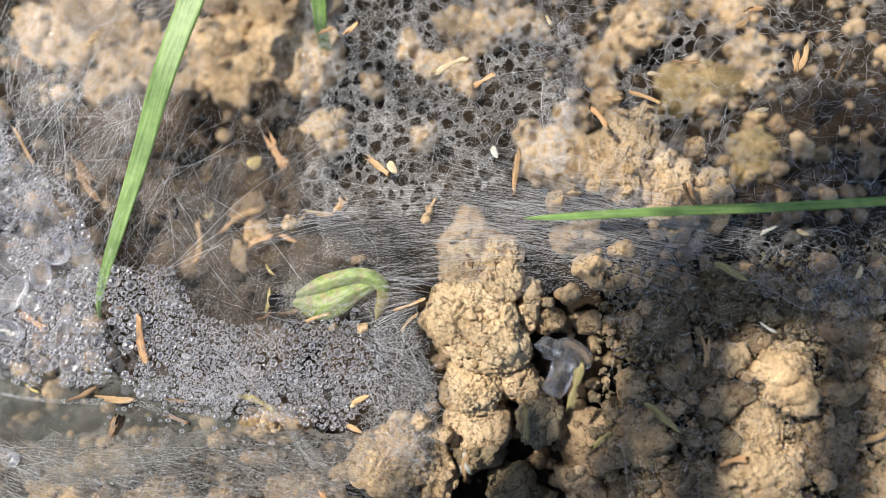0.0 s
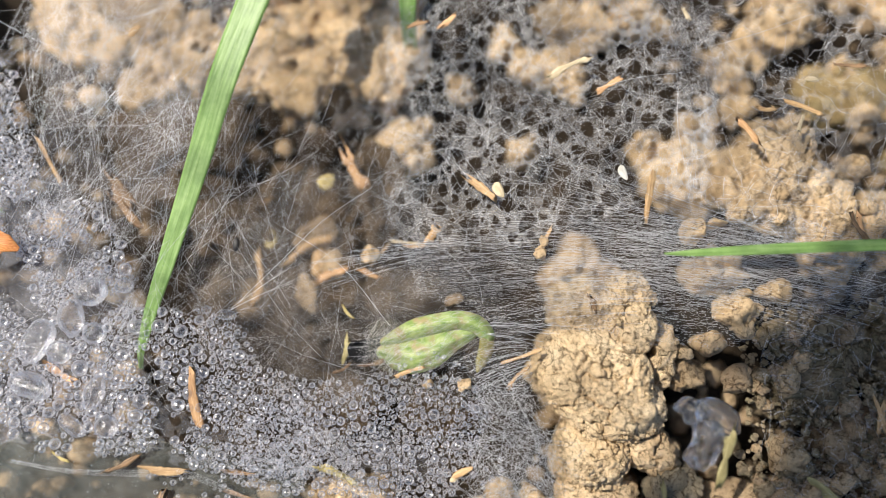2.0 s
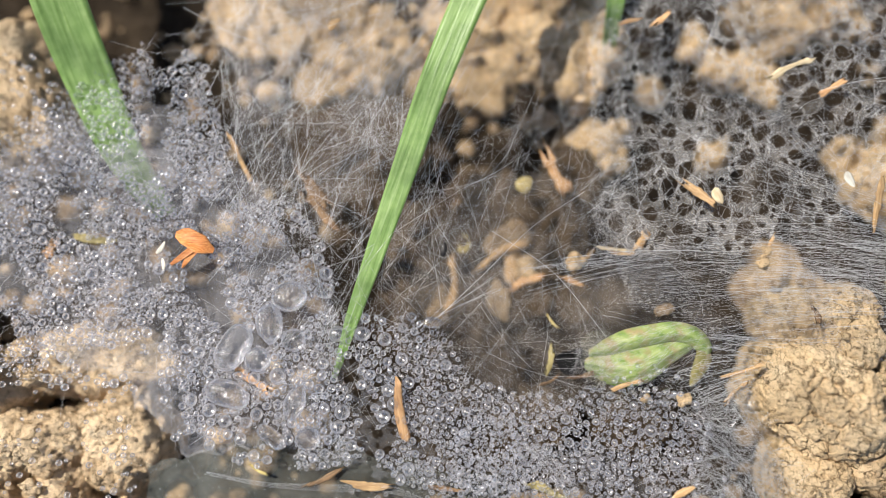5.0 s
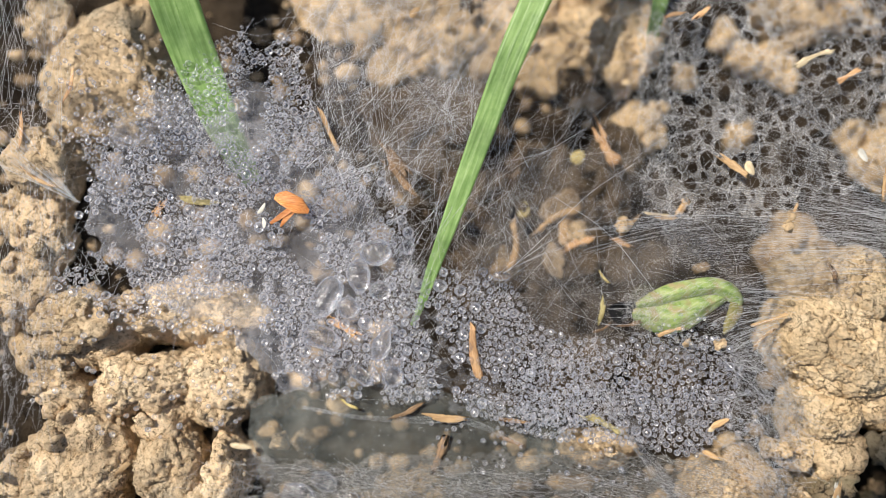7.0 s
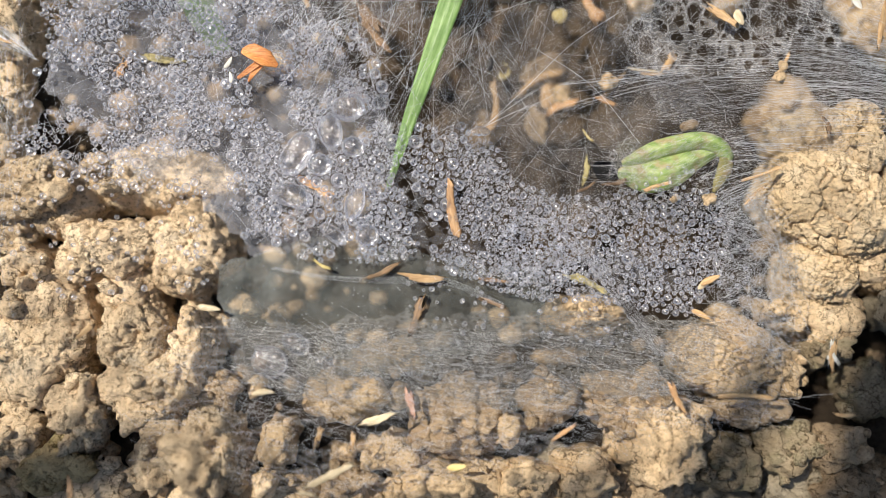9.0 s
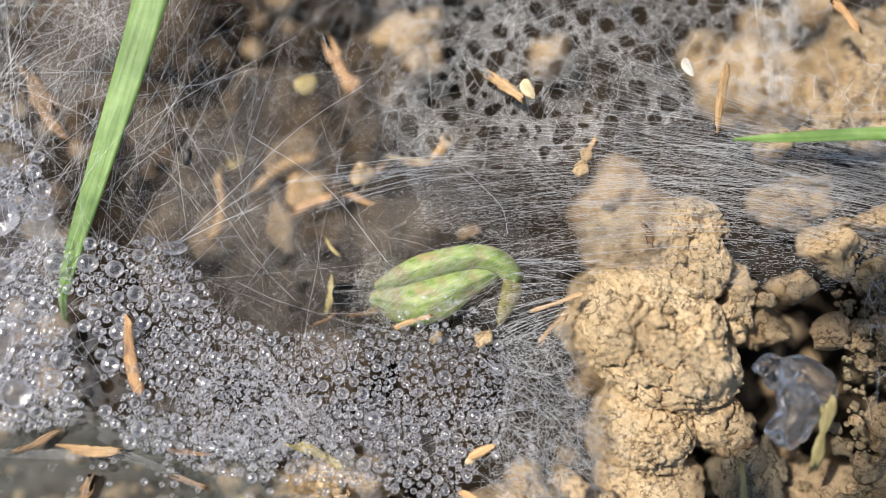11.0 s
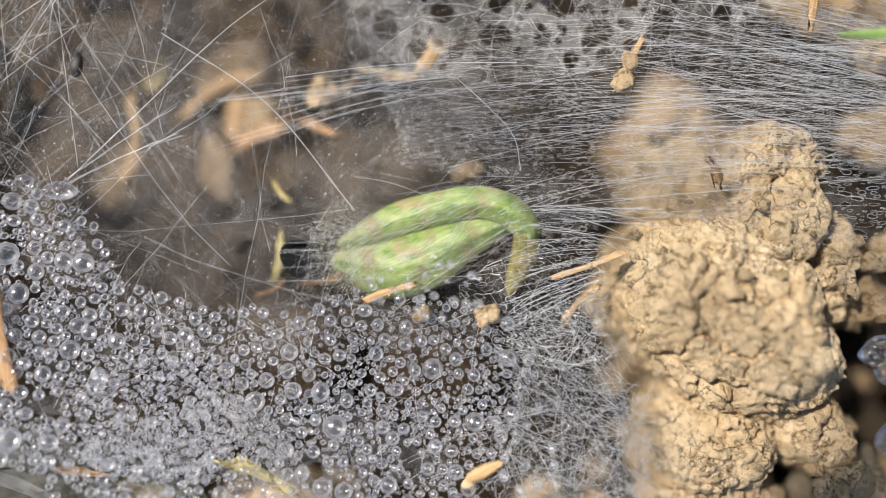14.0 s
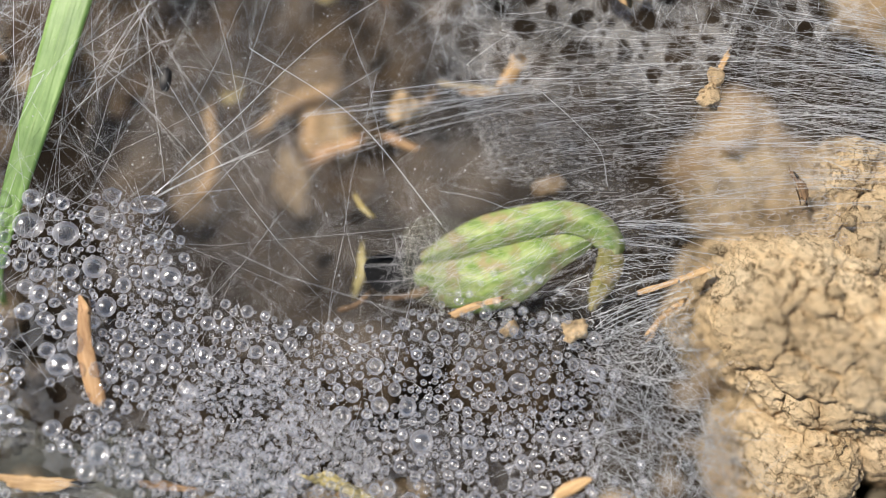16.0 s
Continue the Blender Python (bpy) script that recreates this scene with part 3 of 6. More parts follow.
clod(42.4, 27.1, -13.6, 2.2, 2.6, 2.5, 0, 2, 0)
clod(8.3, 26.3, -10.1, 2, 2, 2.5, 0, 0, 0)
clod(14.2, 29.3, -11.1, 2.3, 3.9, 2.5, 0, 0, 0)
clod(12.3, 22.2, -7.5, 4.8, 4.5, 3, 0, 0, 0)
clod(19.2, 39.1, -11.1, 3.1, 4.9, 2.5, 0, 0, 0)
clod(15.5, 38.7, -12.1, 2.5, 3.7, 2.5, 0, 0, 0)
clod(20.1, 21.2, -4.6, 4.5, 5.2, 3.6, 0, 0, 1)
clod(25, 17.3, -3.3, 3, 4.8, 2.5, 0, 0, 1)
clod(31.1, 17, -4, 2.4, 3.7, 2.5, 0, 0, 0)
clod(29, 23.1, -4, 1.2, 1.5, 2.5, 0, 0, 0)
clod(14, 11.6, -5.5, 2.9, 2.2, 2.5, 0, 0, 0)
clod(41.1, 15.2, -10.5, 3.2, 3.8, 2.5, 0, 1, 0)
# the big clod beside the funnel, and what leans on it
cracked_clod([(-5.7, 1.2), (-4.8, 3.6), (-3.2, 5.6), (-1, 6.3), (1.4, 6.0), (3.4, 5.2), (5.2, 4.2), (6.4, 2.3), (7.2, 0.6), (7.8, -1.3), (8.0, -3), (6.9, -4.6), (4.5, -6.6), (1.3, -5.8), (-2.2, -3.6), (-4.2, -1.2)], 1.5, -9, 6, 7, 1.3, -0.05, 1)
cracked_clod([(2.0, 10.4), (3.1, 11.5), (5.9, 11.6), (6.2, 8.0), (6.5, 5.4), (5, 3.6), (2.6, 4.6), (1.7, 7.3)], 1.0, -9, 6, 6, 0.6, 0.03, 2, 7.0)
cracked_clod([(-2.3, -5), (-2.7, -7.8), (-2.2, -9.9), (1.2, -10.4), (3.7, -9.1), (4.8, -6.5), (1, -4.4)], 0.0, -9, 6, 6, 1.2, 0, 3)
cracked_clod([(-2.2, -9.6), (1.2, -9.2), (5.4, -9.4), (5.6, -13.5), (2, -15.2), (-2.3, -14)], -1.3, -9, 0, 5, 1.2, 0, 4)
cracked_clod([(4.2, -6.2), (8.4, -5.2), (9.4, -7.1), (5.7, -8.6)], -1.0, -8, 0, 5, 0.8, 0, 5)
cracked_clod([(6.6, 4.6), (7.9, 6.0), (9.2, 4.4), (8.7, 2.6), (8.5, 0.3), (6.8, 0.4), (6.9, 3.3)], -0.2, -8, 6, 5, 0.8, 0, 6)
clod(9.7, 3.3, -0.9, 0.7, 0.7, 0.7, 0, 6, 0)
cracked_clod(oval(-0.2, 8.2, 3.4, 3.2, 0, 1, 0.05), -3.0, -9, 6, 5, 0.8, 0, 7, 8.0)
cracked_clod(oval(0.8, 11.4, 4.4, 4.2, 0, 2, 0.12), -6.4, -12, 1, 5, 0.6, 0, 8, 9.0)
clod(9.7, 1.5, -3.5, 1.5, 2, 2.5, 0, 0, 1)
clod(12.5, 4.4, -1.9, 1.4, 1.2, 2.5, 0, 0, 0)
clod(15, 7.3, -0.5, 2.2, 1.9, 2.5, 0, 0, 0)
clod(19, 9.6, -1.5, 1.7, 1.1, 2.5, 0, 0, 0)
clod(10.9, 15.6, -1.5, 1.2, 1.4, 2.5, 0, 0, 0)
clod(13.1, 16.6, -1.5, 0.7, 0.5, 2.5, 0, 0, 0)
clod(15.9, 9.5, -1.5, 0.6, 0.5, 2.5, 0, 0, 0)
clod(-5.7, -11.2, -2.1, 0.9, 0.8, 2.5, 0, 0, 0)
clod(-3.2, -12.7, -2.5, 1.5, 1.2, 2.5, 0, 0, 0)
clod(9.1, -10.9, -3.1, 3.5, 2.9, 2.5, 0, 3, 0)
clod(13.9, -18.6, -3, 3.3, 2.4, 2.5, 0, 0, 0)
clod(19.7, -6.5, -0.9, 1.6, 1.9, 2.5, 0, 0, 0)
clod(26.1, -5.2, -2.8, 3.9, 3.5, 2.8, 0, 1, 0)
clod(31.6, -3.6, -1, 2.5, 2.2, 2.5, 0, 0, 0)
clod(30.4, -8.6, -1.3, 2.7, 3.2, 2.5, 0, 0, 0)
clod(38.2, -4.7, -0.2, 2.9, 3.6, 2.5, 0, 0, 1)
cracked_clod(oval(35.0, -14, 3.6, 7.4, 4, 9), 0.8, -9, 0, 6, 1.5, 0, 17)
clod(44.5, -7.2, -0.5, 2.4, 1.9, 2.5, 0, 0, 0)
clod(34.8, -1.1, -2.5, 2.8, 2.1, 2.5, 0, 1, 0)
clod(20.6, -12.9, -1.9, 4.6, 3.4, 2.7, 0, 0, 0)
cracked_clod(oval(24.5, 3.2, 5.0, 4.4, 0, 10), -1.2, -8, 4, 6, 1.4, 0, 18)
cracked_clod(oval(33.5, 3.6, 5.2, 4.2, 0, 11), -1.6, -8, 4, 6, 1.6, 0, 19)
clod(22.6, -0.4, -3.3, 5, 3.6, 2.8, 0, 4, 0)
clod(41.5, 1.7, -4.4, 6.4, 4.3, 3.4, 0, 4, 0)
clod(46.5, -0.4, -3.4, 4.9, 4.2, 3.4, 0, 1, 0)
clod(43.3, -14, -3.9, 4.3, 5.7, 3.4, 0, 1, 0)
clod(26.8, -18.1, -3.3, 5, 3.6, 2.8, 0, 1, 0)
clod(31.9, -17.9, -2, 2.8, 2.8, 2.5, 0, 0, 0)
clod(49.3, -7.9, -3.9, 3.6, 5, 2.9, 0, 1, 0)
clod(20.1, -18.9, -3.5, 4.3, 2.9, 2.5, 0, 1, 0)
clod(48.5, -17.9, -2.8, 4.2, 3.5, 2.8, 0, 1, 0)
clod(15.4, -14.2, -4.4, 4.3, 4.3, 3.4, 0, 1, 0)
clod(51.8, 23.5, -10.4, 3.1, 3.7, 2.9, 0, 1, 0)
clod(48.1, 21.6, -11.9, 3.7, 3.1, 2.9, 0, 1, 0)
# the clods along the near edge
cracked_clod(oval(-77, -5.4, 5.4, 3.7, -15, 3), -0.6, -8, 7, 6, 1.6, 0, 11)
cracked_clod(oval(-68, -4.6, 4.8, 5.2, 0, 4), -1.4, -9, 7, 6, 1.6, 0, 12)
cracked_clod(oval(-82, -0.6, 5, 3.0, 0, 13, 0.08), -2.0, -9, 7, 5, 1.0, 0, 21)
cracked_clod(oval(-72, 2.6, 9, 3.2, 0, 12, 0.06), -2.6, -9, 7, 5, 1.2, 0, 20)
clod(-84.1, 1, -3, 3.7, 3, 2.5, 0, 7, 1)
clod(-84.8, -7.1, -2.5, 2.7, 2.5, 2.5, 0, 7, 0)
cracked_clod(oval(-82.8, -16.2, 6.4, 6.2, 0, 5), -0.2, -9, 7, 6, 2.2, 0, 13)
cracked_clod(oval(-72.6, -15.6, 3.4, 6.2, 8, 6), 0.2, -9, 7, 6, 1.8, 0, 14)
cracked_clod(oval(-67.0, -15.8, 2.7, 4.6, 5, 7), -0.2, -9, 7, 5, 1.5, 0, 15)
clod(-70.6, -20.1, -2.8, 4.1, 3.6, 2.8, 0, 7, 1)
clod(-77.5, -23.1, -2.7, 2.4, 3.6, 2.5, 0, 7, 1)
clod(-65, -20.8, -4, 3.5, 3, 2.5, 0, 1, 0)
clod(-64.1, -26.5, -2.3, 4, 3.9, 3.1, 0, 7, 1)
clod(-57.1, -25.7, -2.5, 2, 3.1, 2.5, 0, 0, 0)
clod(-58.1, -29.7, -2, 1.3, 1.4, 2.5, 0, 7, 0)
clod(-69.9, -28.2, -3, 3.6, 3, 2.5, 0, 7, 0)
clod(-80.1, -28.7, -4, 4.2, 3.1, 2.5, 0, 2, 0)
clod(-77.9, 3.5, -3, 1.9, 1.6, 2.5, 0, 7, 0)
clod(-75.9, 0.9, -2.5, 1.5, 0.9, 2.5, 0, 7, 0)
clod(-74.2, 1.4, -4.5, 1.5, 1.2, 2.5, 0, 7, 0)
clod(-85.5, -12.7, -3.5, 3, 2.4, 2.5, 0, 7, 0)
clod(-86.3, -26, -7, 3.7, 3.7, 3, 0, 1, 0)
clod(-51, -20.8, -3.3, 3.5, 2.9, 2.5, 0, 0, 1)
clod(-45, -20.5, -2.5, 1.3, 1.3, 2.5, 0, 0, 0)
clod(-38.3, -23, -4.1, 4.9, 3.9, 3.1, 0, 1, 1)
clod(-33.3, -23.9, -3.1, 1.7, 1.9, 2.5, 0, 0, 0)
clod(-28.8, -21.2, -3.3, 2.7, 2.5, 2.5, 0, 1, 1)
clod(-20.9, -21.1, -3.5, 4, 2.9, 2.5, 0, 1, 1)
clod(-17.1, -25, -3, 4.2, 4.2, 3.4, 0, 0, 1)
cracked_clod(oval(-7, -21.6, 4.2, 2.3, 0, 14, 0.08), -1.4, -9, 1, 5, 1.0, 0, 22)
clod(-25, -28.7, -2, 3.1, 2.5, 2.5, 0, 0, 0)
clod(-31.3, -28.9, -2.5, 2.6, 2, 2.5, 0, 0, 0)
clod(-40.8, -29.8, -2.5, 3.9, 1.8, 2.5, 0, 0, 0)
cracked_clod(oval(-9.4, -16.2, 5.6, 4.0, 4, 8), 0.2, -9, 0, 6, 1.8, 0, 16)
clod(-3.7, -17.4, -3.5, 2.6, 2.9, 2.5, 0, 0, 0)
clod(-24.4, -11.9, -6, 4.1, 2.6, 2.5, 0, 0, 0)
clod(-45.3, -16.6, -5.5, 4.1, 1.7, 2.5, 0, 0, 0)
clod(-60.6, -11.6, -3, 1.1, 1, 2.5, 0, 7, 0)
clod(-9.8, -27.3, -4.9, 4.3, 3.6, 2.9, 0, 4, 0)
clod(2.1, -25.8, -3.1, 3.1, 2.6, 2.5, 0, 1, 0)
clod(-2.9, -26.2, -5, 3.7, 3.1, 2.5, 0, 4, 0)
clod(1.5, -14.7, -4, 3.6, 3, 2.5, 0, 4, 0)
clod(5.6, -19.5, -4.5, 3.6, 3, 2.5, 0, 4, 0)
clod(-5.6, -11.2, -2.2, 1.2, 1.1, 2.5, 0, 0, 0)
clod(-29.5, -17.9, -3.3, 0.8, 0.7, 2.5, 0, 1, 0)
clod(2.7, -30.1, -4.5, 3.6, 2.4, 2.5, 0, 1, 0)
clod(-87.9, 18.7, -2.6, 3.3, 3.9, 2.6, 0, 7, 1)
clod(-83, 30.4, -7.2, 7.2, 7.6, 5.7, 0, 7, 1)
clod(-89.6, 35.1, -3.5, 2.9, 3.3, 2.5, 0, 7, 0)
clod(-88.3, 9.8, -3.5, 2.7, 3.3, 2.5, 0, 7, 0)
clod(-91.4, 3.4, -4, 2.9, 3.2, 2.5, 0, 7, 0)
clod(-92.9, 13.2, -5.5, 2.6, 3.3, 2.5, 0, 7, 0)
# lumps under the funnel, in a dark brown tone for the silk's shade
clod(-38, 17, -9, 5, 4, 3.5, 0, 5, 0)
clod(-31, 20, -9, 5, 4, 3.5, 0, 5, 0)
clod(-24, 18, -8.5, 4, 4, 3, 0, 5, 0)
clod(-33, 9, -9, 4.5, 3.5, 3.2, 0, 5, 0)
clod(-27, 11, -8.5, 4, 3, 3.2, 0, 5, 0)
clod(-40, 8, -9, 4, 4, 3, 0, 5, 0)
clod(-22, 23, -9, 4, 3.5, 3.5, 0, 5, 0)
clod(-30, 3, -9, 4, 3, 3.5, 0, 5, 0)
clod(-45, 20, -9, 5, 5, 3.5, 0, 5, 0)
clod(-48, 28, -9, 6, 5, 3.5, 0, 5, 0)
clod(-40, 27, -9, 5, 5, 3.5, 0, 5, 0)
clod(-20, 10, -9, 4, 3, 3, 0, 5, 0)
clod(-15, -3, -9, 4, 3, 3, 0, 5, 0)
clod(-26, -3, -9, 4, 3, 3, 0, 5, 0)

# more pale soil behind the veil and along the near edge
clod(-45, 37, -9, 5, 4, 4, 0, 0, 0)
clod(-33, 38.5, -9, 5, 4, 4, 0, 0, 0)
clod(-24, 36.5, -9, 4, 3.5, 3.5, 0, 0, 0)
clod(-56, 40, -9, 6, 5, 4, 0, 0, 0)
clod(-40, 52, -9, 6, 4, 4.5, 0, 0, 0)
clod(-60, 50, -9, 7, 5, 4.5, 0, 7, 0)
clod(-28, 54, -9, 6, 4, 4.5, 0, 0, 0)
clod(-18, 52, -9, 4, 4, 4, 0, 0, 0)
clod(-50, 33, -10, 4, 3, 4, 0, 0, 0)
clod(-48, 55, -9, 6, 4, 4.5, 0, 0, 0)
clod(-84, -10, -4.5, 3.5, 3, 3, 0, 7, 0)
clod(-73.5, -11, -5, 3, 2.6, 3, 0, 7, 0)
clod(-78.5, -22.5, -4.5, 3.4, 3, 3, 0, 7, 0)
clod(-70, -23, -4.5, 3.2, 2.8, 3, 0, 7, 0)
clod(-85, -25, -4.5, 3.6, 3, 3, 0, 7, 0)
clod(-76, -31, -4.5, 4, 3, 3, 0, 7, 0)
clod(-66.5, -32, -4.5, 3.6, 3, 3, 0, 7, 0)
clod(-89, -17, -4.5, 4, 3.4, 3, 0, 7, 0)
clod(-87, -3, -4.5, 3.4, 3, 3, 0, 7, 0)
clod(-90, 5, -4.5, 3.5, 4, 3, 0, 7, 0)
clod(-90, 13, -5, 3.5, 4, 3, 0, 7, 0)
clod(-58, -31, -5, 4, 3, 3, 0, 0, 0)
clod(-36, -30, -5, 4.5, 3, 3.4, 0, 0, 0)
clod(-25, -29, -5, 4, 3, 3.4, 0, 0, 0)
clod(-45, -27, -5.5, 3.5, 2.6, 3, 0, 0, 0)
clod(-20.8, 45.7, -6.5, 4.1, 5.9, 3, 0, 0, 0)
clod(-19.8, 36.9, -7, 3.1, 4.7, 3, 0, 0, 0)
clod(-25.8, 38.1, -7.5, 4.4, 3.8, 3, 0, 0, 0)
clod(-29.1, 48, -7, 4.4, 3.8, 3, 0, 0, 0)
clod(-8.1, 38.9, -9.6, 1.7, 1.9, 2, 20, 0, 0)
clod(-13.1, 33.7, -9.6, 1.8, 2, 2, 32, 0, 0)
clod(-5, 36.7, -10.1, 2, 2.1, 2, 70, 0, 0)
clod(-0.2, 34.8, -9.6, 2.2, 2.4, 2, 55, 0, 0)
clod(-1, 42.4, -10.6, 2.9, 3.1, 2.5, 41, 0, 0)
clod(2.3, 40.8, -9.6, 3.1, 3.3, 2.5, 5, 0, 0)
clod(4.5, 45.6, -10.1, 3.4, 3.6, 3, 39, 0, 0)
clod(18.5, 37.7, -9.6, 2, 2.1, 2, 82, 0, 0)
clod(18.4, 34.6, -9.6, 2, 2.1, 2, 82, 0, 0)
clod(18.7, 31.2, -9.6, 2, 2.1, 2, 89, 0, 0)
clod(13.4, 29, -8.6, 1.6, 1.8, 2, 8, 0, 0)
clod(11.3, 25.2, -8.6, 2, 2.2, 2, 64, 0, 0)
clod(23.2, 40.3, -7.6, 3.4, 3.6, 2.6, 80, 0, 0)
clod(30.9, 35, -9.6, 2.1, 2.2, 2, 15, 0, 0)
clod(37, 43.8, -9.6, 3.2, 3.5, 2.5, 20, 0, 0)
clod(38.4, 37.2, -9.1, 2.4, 2.6, 2.5, 53, 0, 0)
clod(32.2, 30.6, -9.1, 2, 2.2, 2, 42, 0, 0)
patch = np.random.RandomState(77)
for x, y in scatter([(-60, 54), (-22, 54), (-20, 40), (-30, 33), (-46, 36), (-60, 42)], 44, patch):
    clod(round(x, 1), round(y, 1), -9.5, 3 + 2.5 * patch.rand(), 3 + 2 * patch.rand(), 3.2, 90 * patch.rand(), 0, 0)
for x, y in scatter([(-100, -28), (-60, -29), (-20, -29), (10, -26), (12, -44), (-100, -46)], 62, patch):
    clod(round(x, 1), round(y, 1), -8.5 + 2 * patch.rand(), 3 + 3 * patch.rand(), 3 + 2.5 * patch.rand(), 3.0, 90 * patch.rand(), (3, 0, 1)[patch.randint(3)], 0)

for x, y in scatter([(15, 7), (56, 10), (56, -28), (6, -28), (14, -12)], 240, patch):
    g = 0.5 + 1.2 * patch.rand() ** 2
    clod(round(x, 1), round(y, 1), -1.6 + 1.2 * patch.rand(), g, g * (0.7 + 0.5 * patch.rand()), 0.8 * g, 90 * patch.rand(), (4, 1, 4, 0)[patch.randint(4)], 0)

clod(-27.2, -33.5, -5.5, 3.6, 3.2, 2.6, 70, 0, 0)
clod(-30.2, -30.6, -5.5, 2.6, 2.3, 2.6, 20, 0, 0)
clod(-62.9, -34.8, -5.5, 3.4, 3.1, 2.6, 20, 0, 0)


def litter(name, count, seed, small, large, material, label):
    """Small grit that fills the gaps between the clods."""
    rng = np.random.RandomState(seed)
    v0, f0 = BALLS[2]
    f0 = np.array(f0)
    verts, faces = [], []
    xy = np.c_[rng.uniform(-100, 58, count), rng.uniform(-40, 60, count)]
    open_soil = ~inside([(-48, 24), (-46, -10), (-12, -14), (-2, 2), (24, 4), (24, 16), (10, 24), (10, 46), (-20, 46), (-20, 26)], xy)
    xy = xy[open_soil]
    gz = ground_height(xy[:, 0], xy[:, 1])
    for i in range(len(xy)):
        r = small + (large - small) * rng.rand() ** 2
        v = v0 * (1 + 0.35 * noise3(v0 * 1.7 + rng.rand(3) * 90, 2) + 0.2 * noise3(v0 * 4 + i, 3))[:, None] * r * (1, 0.6 + 0.5 * rng.rand(), 0.8)
        verts.append(v + (xy[i, 0], xy[i, 1], gz[i] + 0.4 * r))
        faces.append(f0 + i * len(v0))
    ob = new(name, mesh_of(name, np.concatenate(verts) * MM, np.concatenate(faces), material))
    tagged(ob, label, "grit", kind="stuff")


def mould(seed=3):
    """Fine mouldy grains over the shaded soil."""
    rng = np.random.RandomState(seed)
    v0, f0 = BALLS[1]
    f0 = np.array(f0)
    xy = scatter([(16, 8), (56, 11), (56, -22), (18, -22), (15, -8)], 3800, rng)
    r = 0.10 + 0.3 * rng.rand(len(xy)) ** 2
    h = -1.4 + 1.0 * noise3(np.c_[xy / 3.0, 0 * xy[:, :1]], 5) + 0.8 * rng.rand(len(xy))
    v = v0[None] * (1 + 0.3 * rng.randn(len(xy), len(v0), 1)) * r[:, None, None] + np.c_[xy, h][:, None]
    f = f0[None] + (np.arange(len(xy)) * len(v0))[:, None, None]
    ob = new("mouldy_grit", mesh_of("mouldy_grit", v.reshape(-1, 3) * MM, f.reshape(-1, 3), SOIL[4], False))
    tagged(ob, "mouldy grey-brown soil grains held in fine silk", "grit", kind="stuff")


mould()
litter("soil_grit", 1700, 5, 0.3, 1.3, SOIL[1], "fine brown soil grit scattered between the clods")
litter("pale_soil_grit", 700, 6, 0.3, 1.6, SOIL[0], "pale tan soil grit scattered between the clods")


# ---- the web ----
def web_height(x, y):
    return 0.7 + 0.3 * np.sin(x * 0.13 + 1) + 0.25 * np.sin(y * 0.17 + x * 0.05) - 0.9 * np.exp(-((x + 25) ** 2 + (y - 7) ** 2) / 45.0)


def threads(name, lines, radii, material, parent, label):
    """Three-sided tubes along an array of lines (count, places, 3), in millimetres."""
    lines = np.asarray(lines, float)
    n, k, _ = lines.shape
    tangent = np.gradient(lines, axis=1)
    side = np.stack([-tangent[..., 1], tangent[..., 0], 0 * tangent[..., 0]], -1)
    side /= np.linalg.norm(side, axis=-1, keepdims=True) + 1e-9
    up = np.array([0, 0, 1.0])
    r = np.asarray(radii, float).reshape(n, 1, 1) * np.ones((n, k, 1))
    ring = np.stack([lines + r * (math.cos(q) * side + math.sin(q) * up) for q in (0.5, 2.6, 4.7)], 2)
    i = np.arange(n)[:, None, None] * k * 3 + np.arange(k - 1)[None, :, None] * 3
    c = np.arange(3)[None, None, :]
    d = (c + 1) % 3
    f = np.stack([i + c, i + d, i + 3 + d, i + 3 + c], -1).reshape(-1, 4)
    return part(name, mesh_of(name, ring.reshape(-1, 3) * MM, f, material), parent, label, "stuff")


def field(poly, n, length, angle, spread, seed, k=6, bow=0.12, lift=0.35):
    """Threads strewn over an outline, about an angle in degrees."""
    rng = np.random.RandomState(seed)
    xy = scatter(poly, n, rng)
    turn = np.radians(angle + spread * rng.randn(n))
    half = length * (0.35 + 0.9 * rng.rand(n)) / 2
    u = np.linspace(-1, 1, k)[None, :]
    bend = (bow * rng.randn(n) * half)[:, None] * (1 - u * u)
    along = half[:, None] * u
    wave = 0.015 * half[:, None] * rng.randn(n, k)
    x = xy[:, :1] + along * np.cos(turn)[:, None] - (bend + wave) * np.sin(turn)[:, None]
    y = xy[:, 1:] + along * np.sin(turn)[:, None] + (bend + wave) * np.cos(turn)[:, None]
    z = web_height(x, y) + (lift * rng.randn(n))[:, None] + 0.1 * rng.randn(n, k)
    return np.stack([x, y, z], -1)


